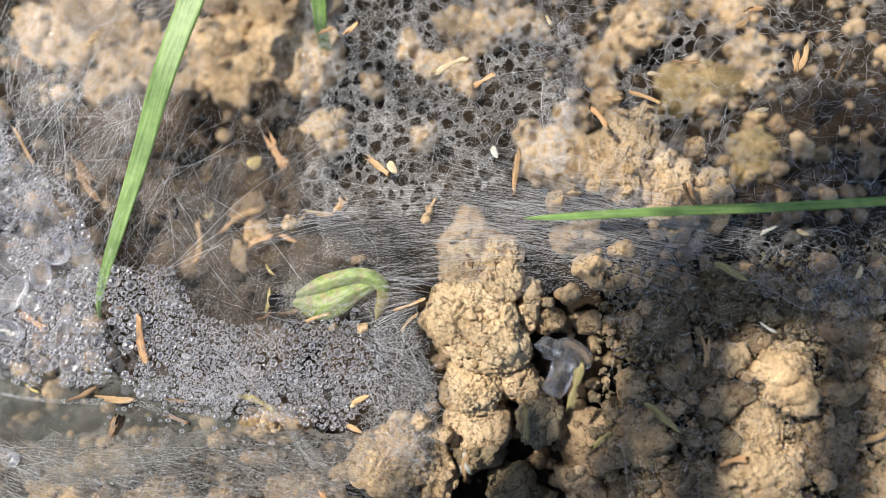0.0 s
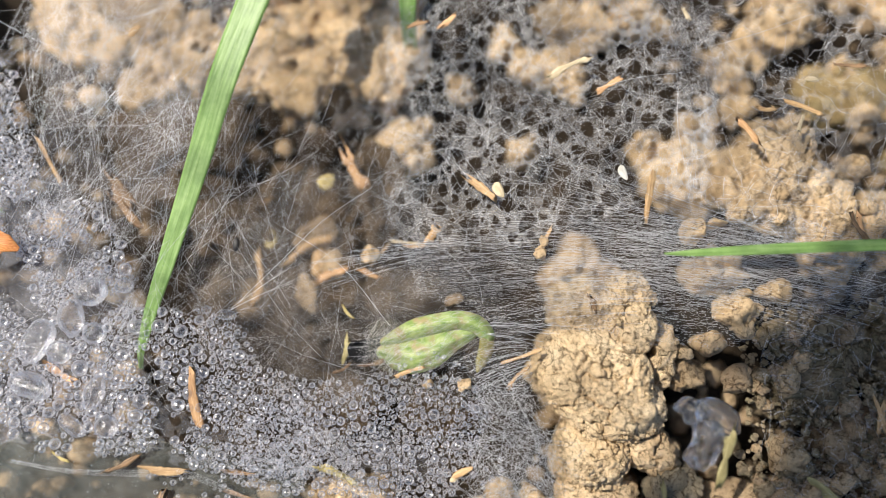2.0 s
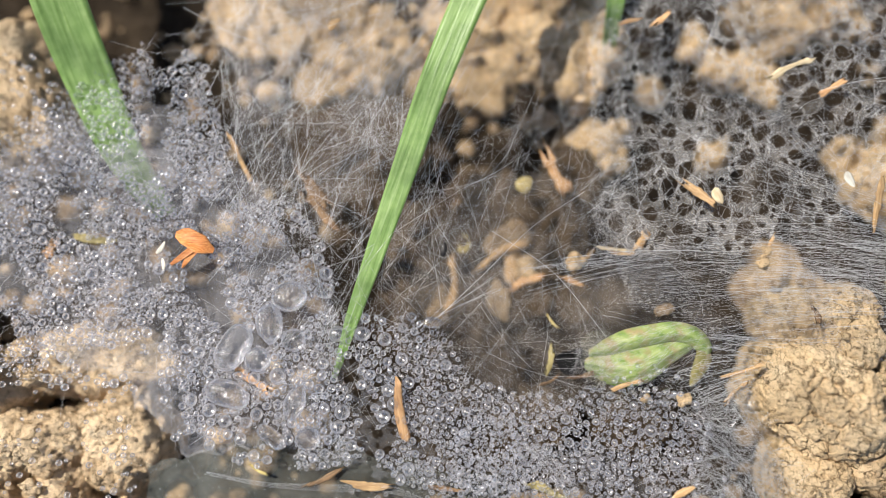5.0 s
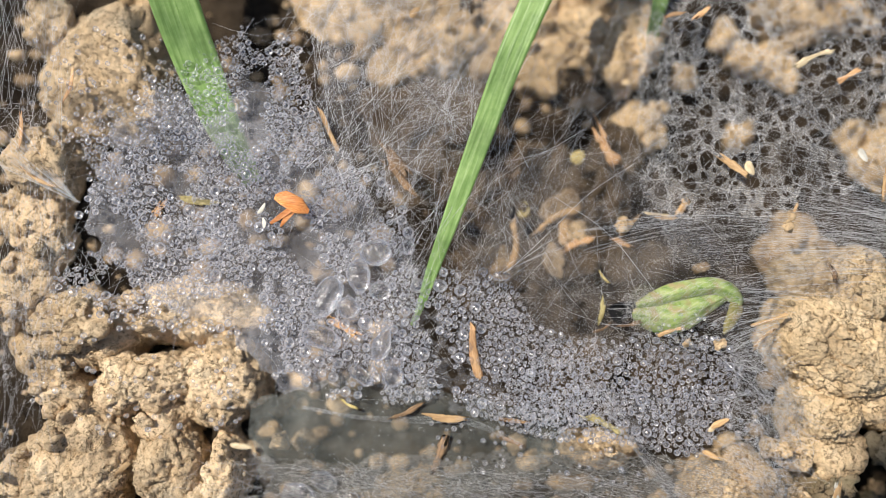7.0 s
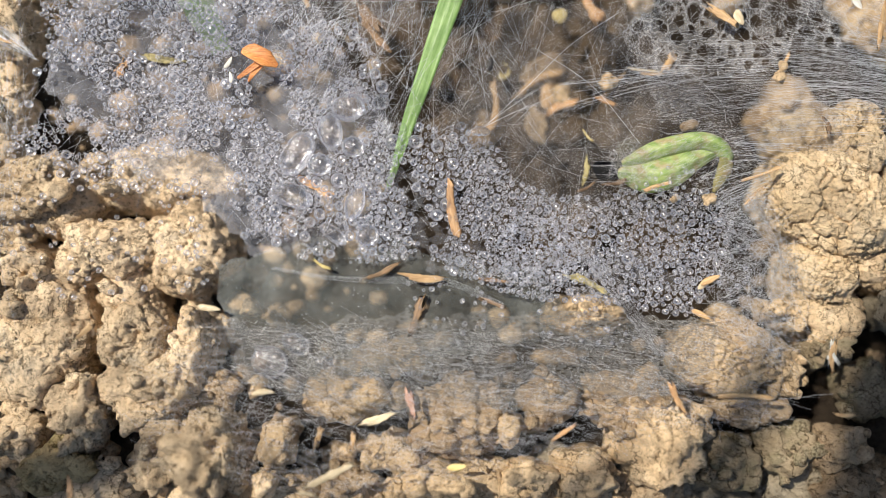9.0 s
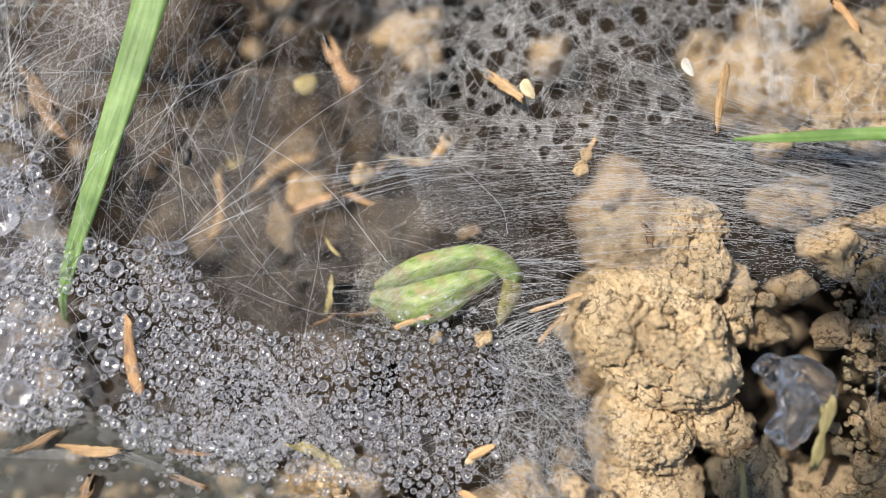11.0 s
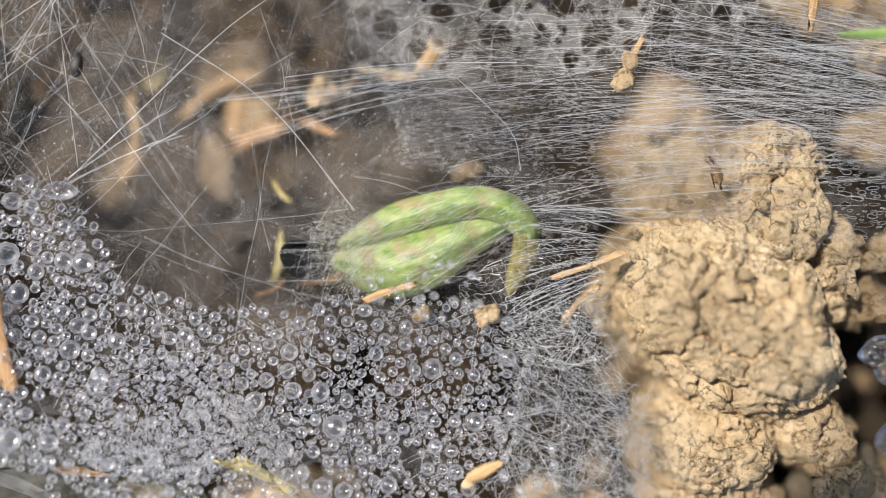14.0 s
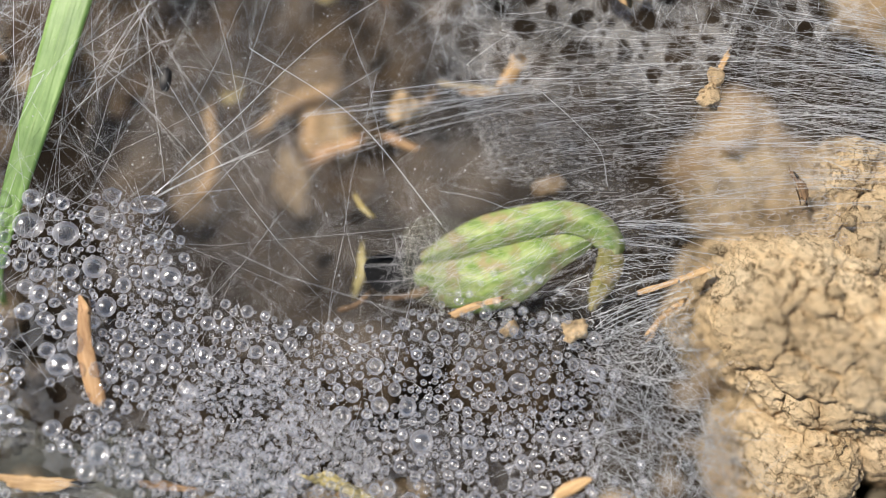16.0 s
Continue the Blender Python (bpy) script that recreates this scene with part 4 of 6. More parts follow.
def fan(a0, a1, b0, b1, n, seed, k=14, loose=0.06, bow=0.6, lift=0.25):
    """Stretched threads from the line a0-a1 to the line b0-b1."""
    rng = np.random.RandomState(seed)
    u = rng.rand(n)
    w = np.clip(u + loose * rng.randn(n), -0.1, 1.1)
    a = np.array(a0) + u[:, None] * (np.array(a1) - np.array(a0))
    b = np.array(b0) + w[:, None] * (np.array(b1) - np.array(b0))
    cut0, cut1 = 0.35 * rng.rand(n) ** 2, 1 - 0.45 * rng.rand(n) ** 1.5
    s = cut0[:, None] + (cut1 - cut0)[:, None] * np.linspace(0, 1, k)[None, :]
    way = b - a
    perp = np.stack([-way[:, 1], way[:, 0]], 1) / np.linalg.norm(way, axis=1)[:, None]
    arch = (bow * (0.7 + 0.5 * rng.randn(n)))[:, None] * 4 * s * (1 - s) + 0.012 * rng.randn(n, k)
    xy = a[:, None] + s[..., None] * way[:, None] + arch[..., None] * perp[:, None]
    z = web_height(xy[..., 0], xy[..., 1]) + (lift * rng.randn(n))[:, None] + 0.05 * rng.randn(n, k)
    return np.concatenate([xy, z[..., None]], -1)


def membrane(name, poly, tries, small, large, material, label, seed, squash=1.0, gap=0.14, level=0.0, fray=1.2, clump=-0.25):
    """A silk skin stretched between round holes of many sizes; squash draws the holes out along x."""
    from mathutils import geometry

    rng = np.random.RandomState(seed)
    s2 = np.array((1.0, 1.0 / squash))
    corners = np.array(poly, float)
    hem = np.concatenate([a + np.linspace(0, 1, max(2, int(np.linalg.norm(b - a) / 0.8)), endpoint=False)[:, None] * (b - a) for a, b in zip(corners, np.roll(corners, -1, 0))])
    hem = hem + fray * (0.7 * np.stack([noise3(np.c_[hem / 2.6, 0 * hem[:, :1] + k], 31) for k in (0.3, 7.7)], 1) + 0.12 * rng.randn(len(hem), 2))
    spots = scatter(hem, tries, rng)
    thick = noise3(np.c_[spots / 5.0, 0 * spots[:, :1] + seed], 41)
    spots = (spots * s2)[thick > clump]
    r = np.sort(small * (large / small) ** (rng.rand(len(spots)) ** 1.7))[::-1]
    got = np.zeros((0, 3))
    for (x, y), q in zip(spots, r):
        if len(got) and (np.hypot(got[:, 0] - x, got[:, 1] - y) - got[:, 2] - q - gap * (0.6 + rng.rand())).min() < 0:
            continue
        got = np.r_[got, [(x, y, q)]]
    rim = 12
    ang = np.linspace(0, 2 * math.pi, rim, endpoint=False)
    wob = 1 + 0.10 * rng.randn(len(got), rim) + 0.22 * np.cos(2 * ang[None] + 6.3 * rng.rand(len(got), 1)) + 0.09 * np.cos(3 * ang[None] + 6.3 * rng.rand(len(got), 1))
    rings = got[:, None, :2] + (got[:, 2:3] * wob)[..., None] * np.stack([np.cos(ang), np.sin(ang)], 1)[None]
    fill = scatter(hem, 900, rng) * s2
    if len(got):
        far = np.array([(np.hypot(got[:, 0] - x, got[:, 1] - y) - 1.2 * got[:, 2]).min() > 0.05 for x, y in fill])
        fill = fill[far]
    flat = np.r_[rings.reshape(-1, 2), hem * s2, fill]
    k = len(got) * rim
    edges = [(i, i - i % rim + (i + 1) % rim) for i in range(k)]
    tri = geometry.delaunay_2d_cdt([Vector(p) for p in flat], edges, [], 0, 1e-6)
    vs = np.array([v[:] for v in tri[0]])
    owner = np.array([o[0] // rim if o and o[0] < k else -1 - i for i, o in enumerate(tri[3])])
    fs = np.array([f for f in tri[2] if len(f) == 3])
    own = owner[fs]
    hole = (own[:, 0] == own[:, 1]) & (own[:, 1] == own[:, 2])
    keep = ~hole & inside(hem, vs[fs].mean(1) / s2)
    xy = vs / s2
    z = level + web_height(xy[:, 0], xy[:, 1]) + 0.25 * noise3(np.c_[xy / 2.2, 0 * xy[:, :1]], 8)
    part(name, mesh_of(name, np.c_[xy, z] * MM, fs[keep], material), WEB, label, "stuff")
    loops = np.concatenate([rings, rings[:, :1]], 1) / s2
    zz = level + web_height(loops[..., 0], loops[..., 1]) + 0.25 * noise3(np.c_[loops.reshape(-1, 2) / 2.2, np.zeros(loops.shape[0] * loops.shape[1])], 8).reshape(loops.shape[:2])
    return np.concatenate([loops, zz[..., None]], -1)


def honeycomb(poly, n, seed, squash=1.0, lost=0.12, level=0.0, loose=0.25, bow=0.10):
    """The strands of an irregular net: the edges between cells of many sizes; squash draws the cells out along x."""
    from mathutils import geometry

    rng = np.random.RandomState(seed)
    spots = scatter(poly, n * 2, rng)
    dense = noise3(np.c_[spots / 6.0, 0 * spots[:, :1] + seed], 51)
    spots = spots[rng.rand(2 * n) < 0.55 + 0.45 * dense] * (1.0, 1.0 / squash)
    tri = geometry.delaunay_2d_cdt([Vector(p) for p in spots], [], [], 0, 1e-6)
    vs = np.array([v[:] for v in tri[0]])
    fs = np.array([f for f in tri[2] if len(f) == 3])
    mid = vs[fs].mean(1) * (1.0, squash)
    ok = inside(poly, mid)
    seen, pairs = {}, []
    for i, t in enumerate(fs.tolist()):
        for a, b in ((0, 1), (1, 2), (2, 0)):
            key = (min(t[a], t[b]), max(t[a], t[b]))
            if key in seen:
                pairs.append((seen[key], i))
            seen[key] = i
    pairs = np.array(pairs)
    pairs = pairs[(rng.rand(len(pairs)) > lost) & ok[pairs].all(1)]
    h = loose * rng.randn(len(mid)) + level + web_height(mid[:, 0], mid[:, 1])
    a, b = np.c_[mid, h][pairs[:, 0]], np.c_[mid, h][pairs[:, 1]]
    u = np.linspace(0, 1, 4)[None, :, None]
    line = a[:, None] + u * (b - a)[:, None]
    way = b - a
    side = np.stack([-way[:, 1], way[:, 0], 0 * way[:, 0]], 1)
    return line + (bow * rng.randn(len(line)))[:, None, None] * side[:, None] * (4 * u * (1 - u))


def uneven(n, r, seed, spread=0.5):
    return r * np.exp(spread * np.random.RandomState(seed).randn(n))


VEIL = [(-57, 43), (-54, 16), (-46, 6), (-34, 1), (-21, 1), (-17, 10), (-16, 22), (-18, 40), (-34, 46)]
FUNNEL = [(-42, 18), (-40, 3), (-30, -3), (-14, -2), (-9, 2), (-8, 7), (-10, 12), (-14, 16), (-20, 22), (-34, 22)]
NET = [(-20, 50), (12, 50), (14, 30), (12, 20), (2, 17), (-8, 14), (-20, 14), (-21, 30)]
NET_FAR = [(8, 52), (58, 54), (58, 2), (40, 2), (26, 9), (10, 17)]
CHAOS = [(-12, 1), (-7, 1), (-5.6, -2), (-3.8, -5), (-3.6, -11), (-6, -17), (-12.5, -12), (-11, -4)]
NEAR = [(-68, -13), (-34, -14), (-10, -12), (-4, -22), (-34, -27), (-50, -31), (-70, -27)]
SHADE = [(16, 9), (55, 14), (55, -26), (20, -28), (17, -10)]
DROPS = [(-69, 33), (-65.5, 35), (-60.4, 33.8), (-58.5, 28), (-55.5, 20.4), (-49.1, 18), (-46.8, 13), (-44.5, 7.5), (-39, 7.6), (-35.2, 6.2), (-33, 2), (-28.2, 0.6), (-22.6, 1.0), (-19.5, 2.4), (-16.4, 1.6), (-11.5, 0), (-9.9, -3), (-11.8, -8.8), (-14.9, -11.9), (-22, -10.8), (-32.5, -10.2), (-38, -8.2), (-43, -6), (-48, -7), (-60, -6.2), (-62.5, -0.5), (-72, 0.2), (-86, 3), (-84.5, 12), (-82, 15), (-84, 23), (-77, 28)]
EDGE = [(-96, 42), (-86, 42), (-84, 4), (-86, -14), (-96, -20)]

HEM = np.concatenate([np.linspace(a, b, 9)[:-1] for a, b in zip(np.array(DROPS, float), np.roll(np.array(DROPS, float), -1, 0))])
rng = np.random.RandomState(21)


def fine(n, r=0.013, seed=0):
    return r * (0.6 + 0.9 * np.random.RandomState(seed).rand(n))


deep = field(VEIL, 1500, 5.5, 65, 60, 1, bow=0.05, lift=0.4)
deep[..., 2] -= 0.7 + 3.0 * np.random.RandomState(34).rand(1500, 1)
threads("veil_thread", deep, fine(1500, 0.0045, 1), SILK, WEB, "fine tangled grey silk veil")
membrane("veil_skin", [(-60, 44), (-57, 22), (-50, 14), (-44, 20), (-36, 32), (-33, 44)], 10, 0.2, 0.3, SKIN_VEIL, "hazy silk deep in the veil", 45, clump=2.0, level=-2.4, fray=3.0)
threads("silver_thread", field([(-60, 40), (-57, 16), (-48, 4), (-40, 3), (-38, 16), (-42, 34), (-48, 42)], 380, 6.0, 65, 60, 57, bow=0.05, lift=0.5), fine(380, 0.006, 57), SILK_BRIGHT, WEB, "silvery tangled silk beside the dew")
threads("veil_strand", field(VEIL, 120, 13.0, 75, 38, 2, bow=0.05, lift=0.9), fine(120, 0.008, 2), SILK_BRIGHT, WEB, "long glinting silk strands")
deep = field(FUNNEL, 900, 4.5, 20, 70, 3, lift=0.3)
deep[..., 2] -= 1.3 + 4.5 * np.random.RandomState(33).rand(900, 1) ** 0.8
threads("funnel_thread", deep, fine(900, 0.003, 3), SILK, WEB, "dense hazy silk of the funnel")
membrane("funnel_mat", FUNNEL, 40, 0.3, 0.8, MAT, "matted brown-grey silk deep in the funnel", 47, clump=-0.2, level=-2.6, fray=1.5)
membrane("funnel_skin", FUNNEL, 10, 0.2, 0.3, SKIN_FAINT, "deep hazy silk of the funnel", 34, clump=2.0, level=-3.2, fray=1.5)
threads("veil_ray", field([(-60, 42), (-56, 18), (-46, 10), (-36, 14), (-34, 30), (-40, 44)], 230, 17.0, 68, 32, 63, bow=0.03, lift=0.7), fine(230, 0.010, 63), SILK_BRIGHT, WEB, "long straight glinting strands over the veil")
threads("funnel_strand", field(FUNNEL, 10, 14.0, 10, 35, 4, bow=0.05, lift=0.5), fine(10, 0.007, 4), SILK_BRIGHT, WEB, "long silk strands across the funnel")
rims = membrane("net_skin", NET, 12000, 0.22, 0.95, SKIN, "hazy silk skin with round holes", 5, gap=0.08, clump=-0.9, level=-1.5)
threads("net_thread", rims, fine(len(rims), 0.0135, 5), SILK, WEB, "silk rims round the holes of the net")
threads("net_strand", np.concatenate([field(NET, 200, 9.0, 15, 60, 55, bow=0.04, lift=0.4), field(NET, 500, 3.5, 20, 60, 58, bow=0.15, lift=0.7)]), fine(700, 0.0075, 55), SILK_BRIGHT, WEB, "long fine strands across the net")
haze = field(NET, 600, 2.6, 10, 80, 6, bow=0.1, lift=0.5)
haze[..., 2] -= 1.5
threads("net_haze", haze, fine(600, 0.005, 6), SILK, WEB, "short silk between the holes")
membrane("wide_net_skin", NET_FAR, 12000, 0.28, 1.2, SKIN_WIDE, "thin silk skin with round holes over the clods", 7, gap=0.09, clump=-0.9)
comb = honeycomb(NET_FAR, 1150, 71, lost=0.25, level=-0.3)
threads("wide_net_thread", comb, uneven(len(comb), 0.0105, 7, 0.55), SILK, WEB, "irregular grey meshes of the wide net")
comb = honeycomb(NET, 800, 72, lost=0.35, level=-0.6)
threads("net_mesh_thread", comb, uneven(len(comb), 0.008, 72, 0.5), SILK, WEB, "irregular fine meshes over the net")
threads("wide_net_strand", field(NET_FAR, 200, 9.0, 10, 45, 56, bow=0.04, lift=0.4), fine(200, 0.008, 56), SILK_BRIGHT, WEB, "long fine strands over the clods")
threads("wide_net_haze", field(NET_FAR, 700, 4.0, 20, 80, 8), fine(700, 0.007, 8), SILK, WEB, "sparse short silk")
fans = np.concatenate([
    fan((-4.3, 19.5), (-5, 12.5), (30, 11.5), (27, 4), 55, 61, bow=0.8, loose=0.2),
    fan((2, 17), (3, 12), (42, 13), (38, 6), 36, 62, bow=0.6, loose=0.25),
    fan((-22, 15), (-11, 5), (15, 15), (13, 7), 42, 9, bow=1.2, loose=0.25),
    fan((-12, 17), (-9, 8), (30, 14), (27, 6.5), 34, 10, bow=1.4, loose=0.25),
    fan((-6, 24), (-3, 16), (27, 12), (26, 8), 26, 11, bow=0.6),
])
threads("stretched_thread", fans, fine(len(fans), 0.0085, 9), SILK_BRIGHT, WEB, "parallel stretched silk running to the clods")
threads("stretched_haze", field([(-20, 14), (-8, 17), (28, 14), (27, 6), (12, 9), (-9, 8)], 300, 6.0, -3, 9, 42, bow=0.06), fine(300, 0.0055, 42), SILK, WEB, "short silk between the stretched strands")
rims = membrane("drawn_net_skin", [(-19, 14), (-8, 14), (12, 19), (30, 16), (27, 5), (12, 4), (-4, 6), (-9, 4.5), (-12, 8), (-18, 9)], 7000, 0.1, 0.45, SKIN_THIN, "drawn-out silk skin with oval holes", 12, 0.36, 0.06, clump=-0.45, level=-1.1)
threads("drawn_net_thread", rims, fine(len(rims), 0.010, 12), SILK, WEB, "silk rims of the oval holes")
guys = np.concatenate([fan((-14, 2.5), (-11, -0.5), (-5.2, 4.0), (-6.4, 2.0), 15, 13, bow=0.6, loose=0.2), fan((-12, 5), (-10, 2), (-5, 4.6), (-6, 3.6), 10, 14, bow=0.5, loose=0.2), fan((-10, 6.5), (-10.5, 5), (-3, 6), (-4, 3), 16, 15, bow=0.4, loose=0.3)])
membrane("guy_skin", [(-13, 3.0), (-10, 5.5), (-6.2, 5.2), (-6.8, 1.5), (-8, -1.0), (-12, -0.8)], 4000, 0.1, 0.42, SKIN_THIN, "open silk net tied to the clod", 36, 0.5, 0.05, clump=-1.0)
comb = honeycomb([(-14.5, 2.0), (-12, 3.5), (-9.5, 4.5), (-5.8, 4.6), (-6.0, 1.0), (-5.5, -2), (-9, -3), (-13, -1.4)], 420, 73, 0.6, 0.25, -0.1, 0.3)
threads("guy_net_thread", comb, uneven(len(comb), 0.0105, 36, 0.5), SILK_BRIGHT, WEB, "bright open meshes tied to the clod")
threads("guy_thread", guys, fine(len(guys), 0.013, 13), SILK_BRIGHT, WEB, "bright guy strands tied to the clod")
threads("tangle_thread", np.concatenate([field(CHAOS, 260, 4.0, -25, 60, 16, bow=0.25, lift=0.6), field(CHAOS, 260, 6.5, -30, 50, 59, bow=0.04, lift=0.6)]), fine(520, 0.0075, 16), SILK_BRIGHT, WEB, "loose tangled silk beside the clod")
membrane("tangle_skin", CHAOS, 6000, 0.10, 0.45, SKIN_THIN, "torn silk skin beside the clod", 17, gap=0.05, clump=-1.0)
comb = np.concatenate([honeycomb(CHAOS, 420, 74, 0.9, 0.15, -0.3, 0.5), honeycomb(CHAOS, 300, 75, 0.8, 0.2, -1.6, 0.6)])
threads("tangle_net_thread", comb, uneven(len(comb), 0.007, 17, 0.5), SILK_BRIGHT, WEB, "small irregular silk meshes")
threads("near_thread", field(NEAR, 800, 9.0, -9, 14, 18, bow=0.05), fine(800, 0.0065, 18), SILK, WEB, "combed silk along the near edge")
membrane("near_skin", [(-64, -13), (-46, -12), (-30, -12), (-15, -11.5), (-10, -13), (-13, -19), (-30, -21), (-46, -21.5), (-60, -20)], 9000, 0.07, 0.3, SKIN_NEAR, "dull combed silk skin with fine slits along the near edge", 46, 0.3, 0.05, clump=-0.5, level=-0.7, fray=2.0)
threads("near_haze", field(NEAR, 900, 3.0, 0, 70, 19), fine(900, 0.007, 19), SILK, WEB, "short silk along the near edge")
threads("shade_thread", field(SHADE, 700, 3.6, 10, 70, 20, lift=0.6), fine(700, 0.007, 20), SILK, WEB, "thin silk over the shaded soil")
comb = honeycomb(SHADE, 1000, 76, lost=0.3, level=0.3)
threads("shade_net_thread", comb, uneven(len(comb), 0.010, 21), SILK, WEB, "irregular silk meshes over the shaded soil")
comb = honeycomb([(37, 13), (52, 11), (53, -3), (45, -2), (40, 4)], 90, 77, lost=0.3, level=0.4)
threads("bright_mesh_thread", comb, uneven(len(comb), 0.011, 78, 0.6), SILK_BRIGHT, WEB, "bright branching silk over the shaded soil")
threads("dew_thread", field(DROPS, 520, 5.0, 30, 80, 22), fine(520, 0.007, 22), SILK, WEB, "silk that carries the dew")
threads("edge_thread", field(EDGE, 260, 16.0, 88, 14, 23, bow=0.05), fine(260, 0.009, 23), SILK, WEB, "upright combed silk at the web's edge")
threads("edge_haze", field(EDGE, 300, 4.0, 30, 70, 24), fine(300, 0.007, 24), SILK, WEB, "short silk at the web's edge")
ties = np.concatenate([fan((-84, 15), (-83, 14), (-92, 24), (-93, 19), 40, 25, bow=0.1, loose=0.3), fan((-37, 7), (-36.5, 7.4), (-24, 17), (-30, 9), 5, 26, bow=0.2, loose=0.3), fan((-29, 8), (-28, 13), (-14, 13), (-13, 14.5), 16, 27, bow=0.3, loose=0.3)])
threads("tie_thread", ties, fine(len(ties), 0.012, 25), SILK_BRIGHT, WEB, "single tight silk ties")


# single bright strands and loose fibres
glints = np.array([glide(q, 16) for q in (
    [(0.8, 30.2, 1.6), (5, 31.2, 1.8), (9.6, 31.8, 1.6)], [(28, 40.4, 1.6), (32, 39.6, 1.6)], [(-29.6, 41.0, 1.6), (-24.2, 40.6, 1.6)],
    [(0.8, 9.9, 1.4), (2.8, 9.1, 1.3)], [(-14.4, 13.5, 1.2), (-12.6, 11.8, 1.3), (-11.2, 10.2, 1.2), (-10.8, 8.3, 1.0)],
    [(-36, 7.6, 1.2), (-32, 11.5, 1.4), (-27, 16.5, 1.3), (-22, 20, 1.2)], [(-24, 13.5, 1.2), (-18, 14.2, 1.3), (-11, 14.4, 1.2)],
    [(-62, 38, 1.5), (-56, 35, 1.4), (-48, 33, 1.3)], [(-20, 6, 1.2), (-25, 12, 1.3), (-31, 16, 1.3)], [(8, 33.5, 1.4), (16, 35.5, 1.6), (23, 38, 1.4)],
    [(-13, -1.0, 1.3), (-8.5, -5.0, 1.3), (-4.5, -9.5, 1.2)], [(-9, 1.0, 1.2), (-6, -4, 1.3), (-5.5, -9, 1.1)])])
threads("single_strand", glints, np.full(len(glints), 0.02), SILK_BRIGHT, WEB, "single bright silk strands")


membrane("wet_film", [(-64, -7), (-55, -5.0), (-46, -4.6), (-38, -5.8), (-29, -8.6), (-27, -12.5), (-33, -16), (-42, -18), (-53, -18), (-61, -16), (-64, -12)], 60, 0.3, 0.9, FILM, "grey wet film of soaked silk", 35, level=-1.4, fray=2.4, clump=2.0)
membrane("dew_sheet", [(-84, 12), (-80, 23), (-68, 31), (-58, 25), (-50, 15), (-45, 5), (-48, -6), (-60, -6), (-66, 0), (-75, 4)], 500, 0.2, 0.8, SHEET, "silvery silk sheet under the dew", 31, level=-1.4, fray=2.4, clump=2.0)
membrane("dew_sheet", [(-47, 4), (-36, 0.5), (-28, -4), (-19, -5), (-14, -6), (-14, -9), (-22, -10.5), (-38, -8), (-48, -7)], 900, 0.2, 0.7, DEW_HAZE, "thin silk sheet under the dew", 32, level=-1.0, fray=2.0)
# the pale torn hem along the film, and the sagging band that crosses the dew
hem = np.array([glide([(-58 + 0.02 * i, -7.6 + 0.02 * i), (-52, -8.6 + 0.03 * i), (-46, -8.9 + 0.045 * i), (-40, -9.0 + 0.05 * i), (-34, -11.2 + 0.03 * i)], 30) for i in range(0, 16, 2)])
hem = np.concatenate([hem, 0.35 + 0.1 * rng.rand(8, 30, 1)], -1)
threads("hem_thread", hem, fine(8, 0.006, 30), SILK_BRIGHT, WEB, "pale folded hem of silk")
band = np.array([glide([(-28 + 0.1 * i, -4.0), (-25 + 0.1 * i, -7.5 + 0.04 * i), (-21.5 + 0.1 * i, -12), (-18.5 + 0.12 * i, -16)], 24) for i in range(18)])
band = np.concatenate([band, 0.9 + 0.2 * rng.rand(18, 24, 1)], -1)
threads("band_thread", band, fine(18, 0.008, 31), SILK, WEB, "slanting band of silk over the dew")


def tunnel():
    """The mouth of the funnel: a short tube of silk that dips under the leaf, its inner shade painted near-black."""
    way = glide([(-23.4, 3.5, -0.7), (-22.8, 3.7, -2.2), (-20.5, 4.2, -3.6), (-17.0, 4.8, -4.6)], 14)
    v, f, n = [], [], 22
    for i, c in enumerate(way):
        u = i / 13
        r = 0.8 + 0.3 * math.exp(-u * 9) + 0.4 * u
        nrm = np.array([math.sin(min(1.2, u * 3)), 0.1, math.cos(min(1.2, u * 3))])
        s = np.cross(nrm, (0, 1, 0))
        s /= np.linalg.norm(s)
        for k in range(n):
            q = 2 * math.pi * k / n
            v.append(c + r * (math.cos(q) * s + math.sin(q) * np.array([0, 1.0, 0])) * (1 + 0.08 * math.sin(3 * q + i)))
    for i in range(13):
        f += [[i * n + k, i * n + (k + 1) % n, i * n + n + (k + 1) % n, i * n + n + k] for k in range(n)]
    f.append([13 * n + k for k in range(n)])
    part("funnel_tube", mesh_of("funnel_tube", np.array(v) * MM, f, TUNNEL), WEB, "silk tube of the funnel, blackened for its inner shade")
    bars = np.array([[(-24.6, y, -0.5), (-23.5, y + d, -0.6), (-22.2, y + 2 * d, -0.5)] for y, d in ((2.9, 0.04), (3.75, 0.1), (3.9, 0.02), (4.3, 0.05))])
    threads("funnel_cross_thread", bars, fine(4, 0.012, 33), SILK, WEB, "threads across the funnel mouth")


tunnel()


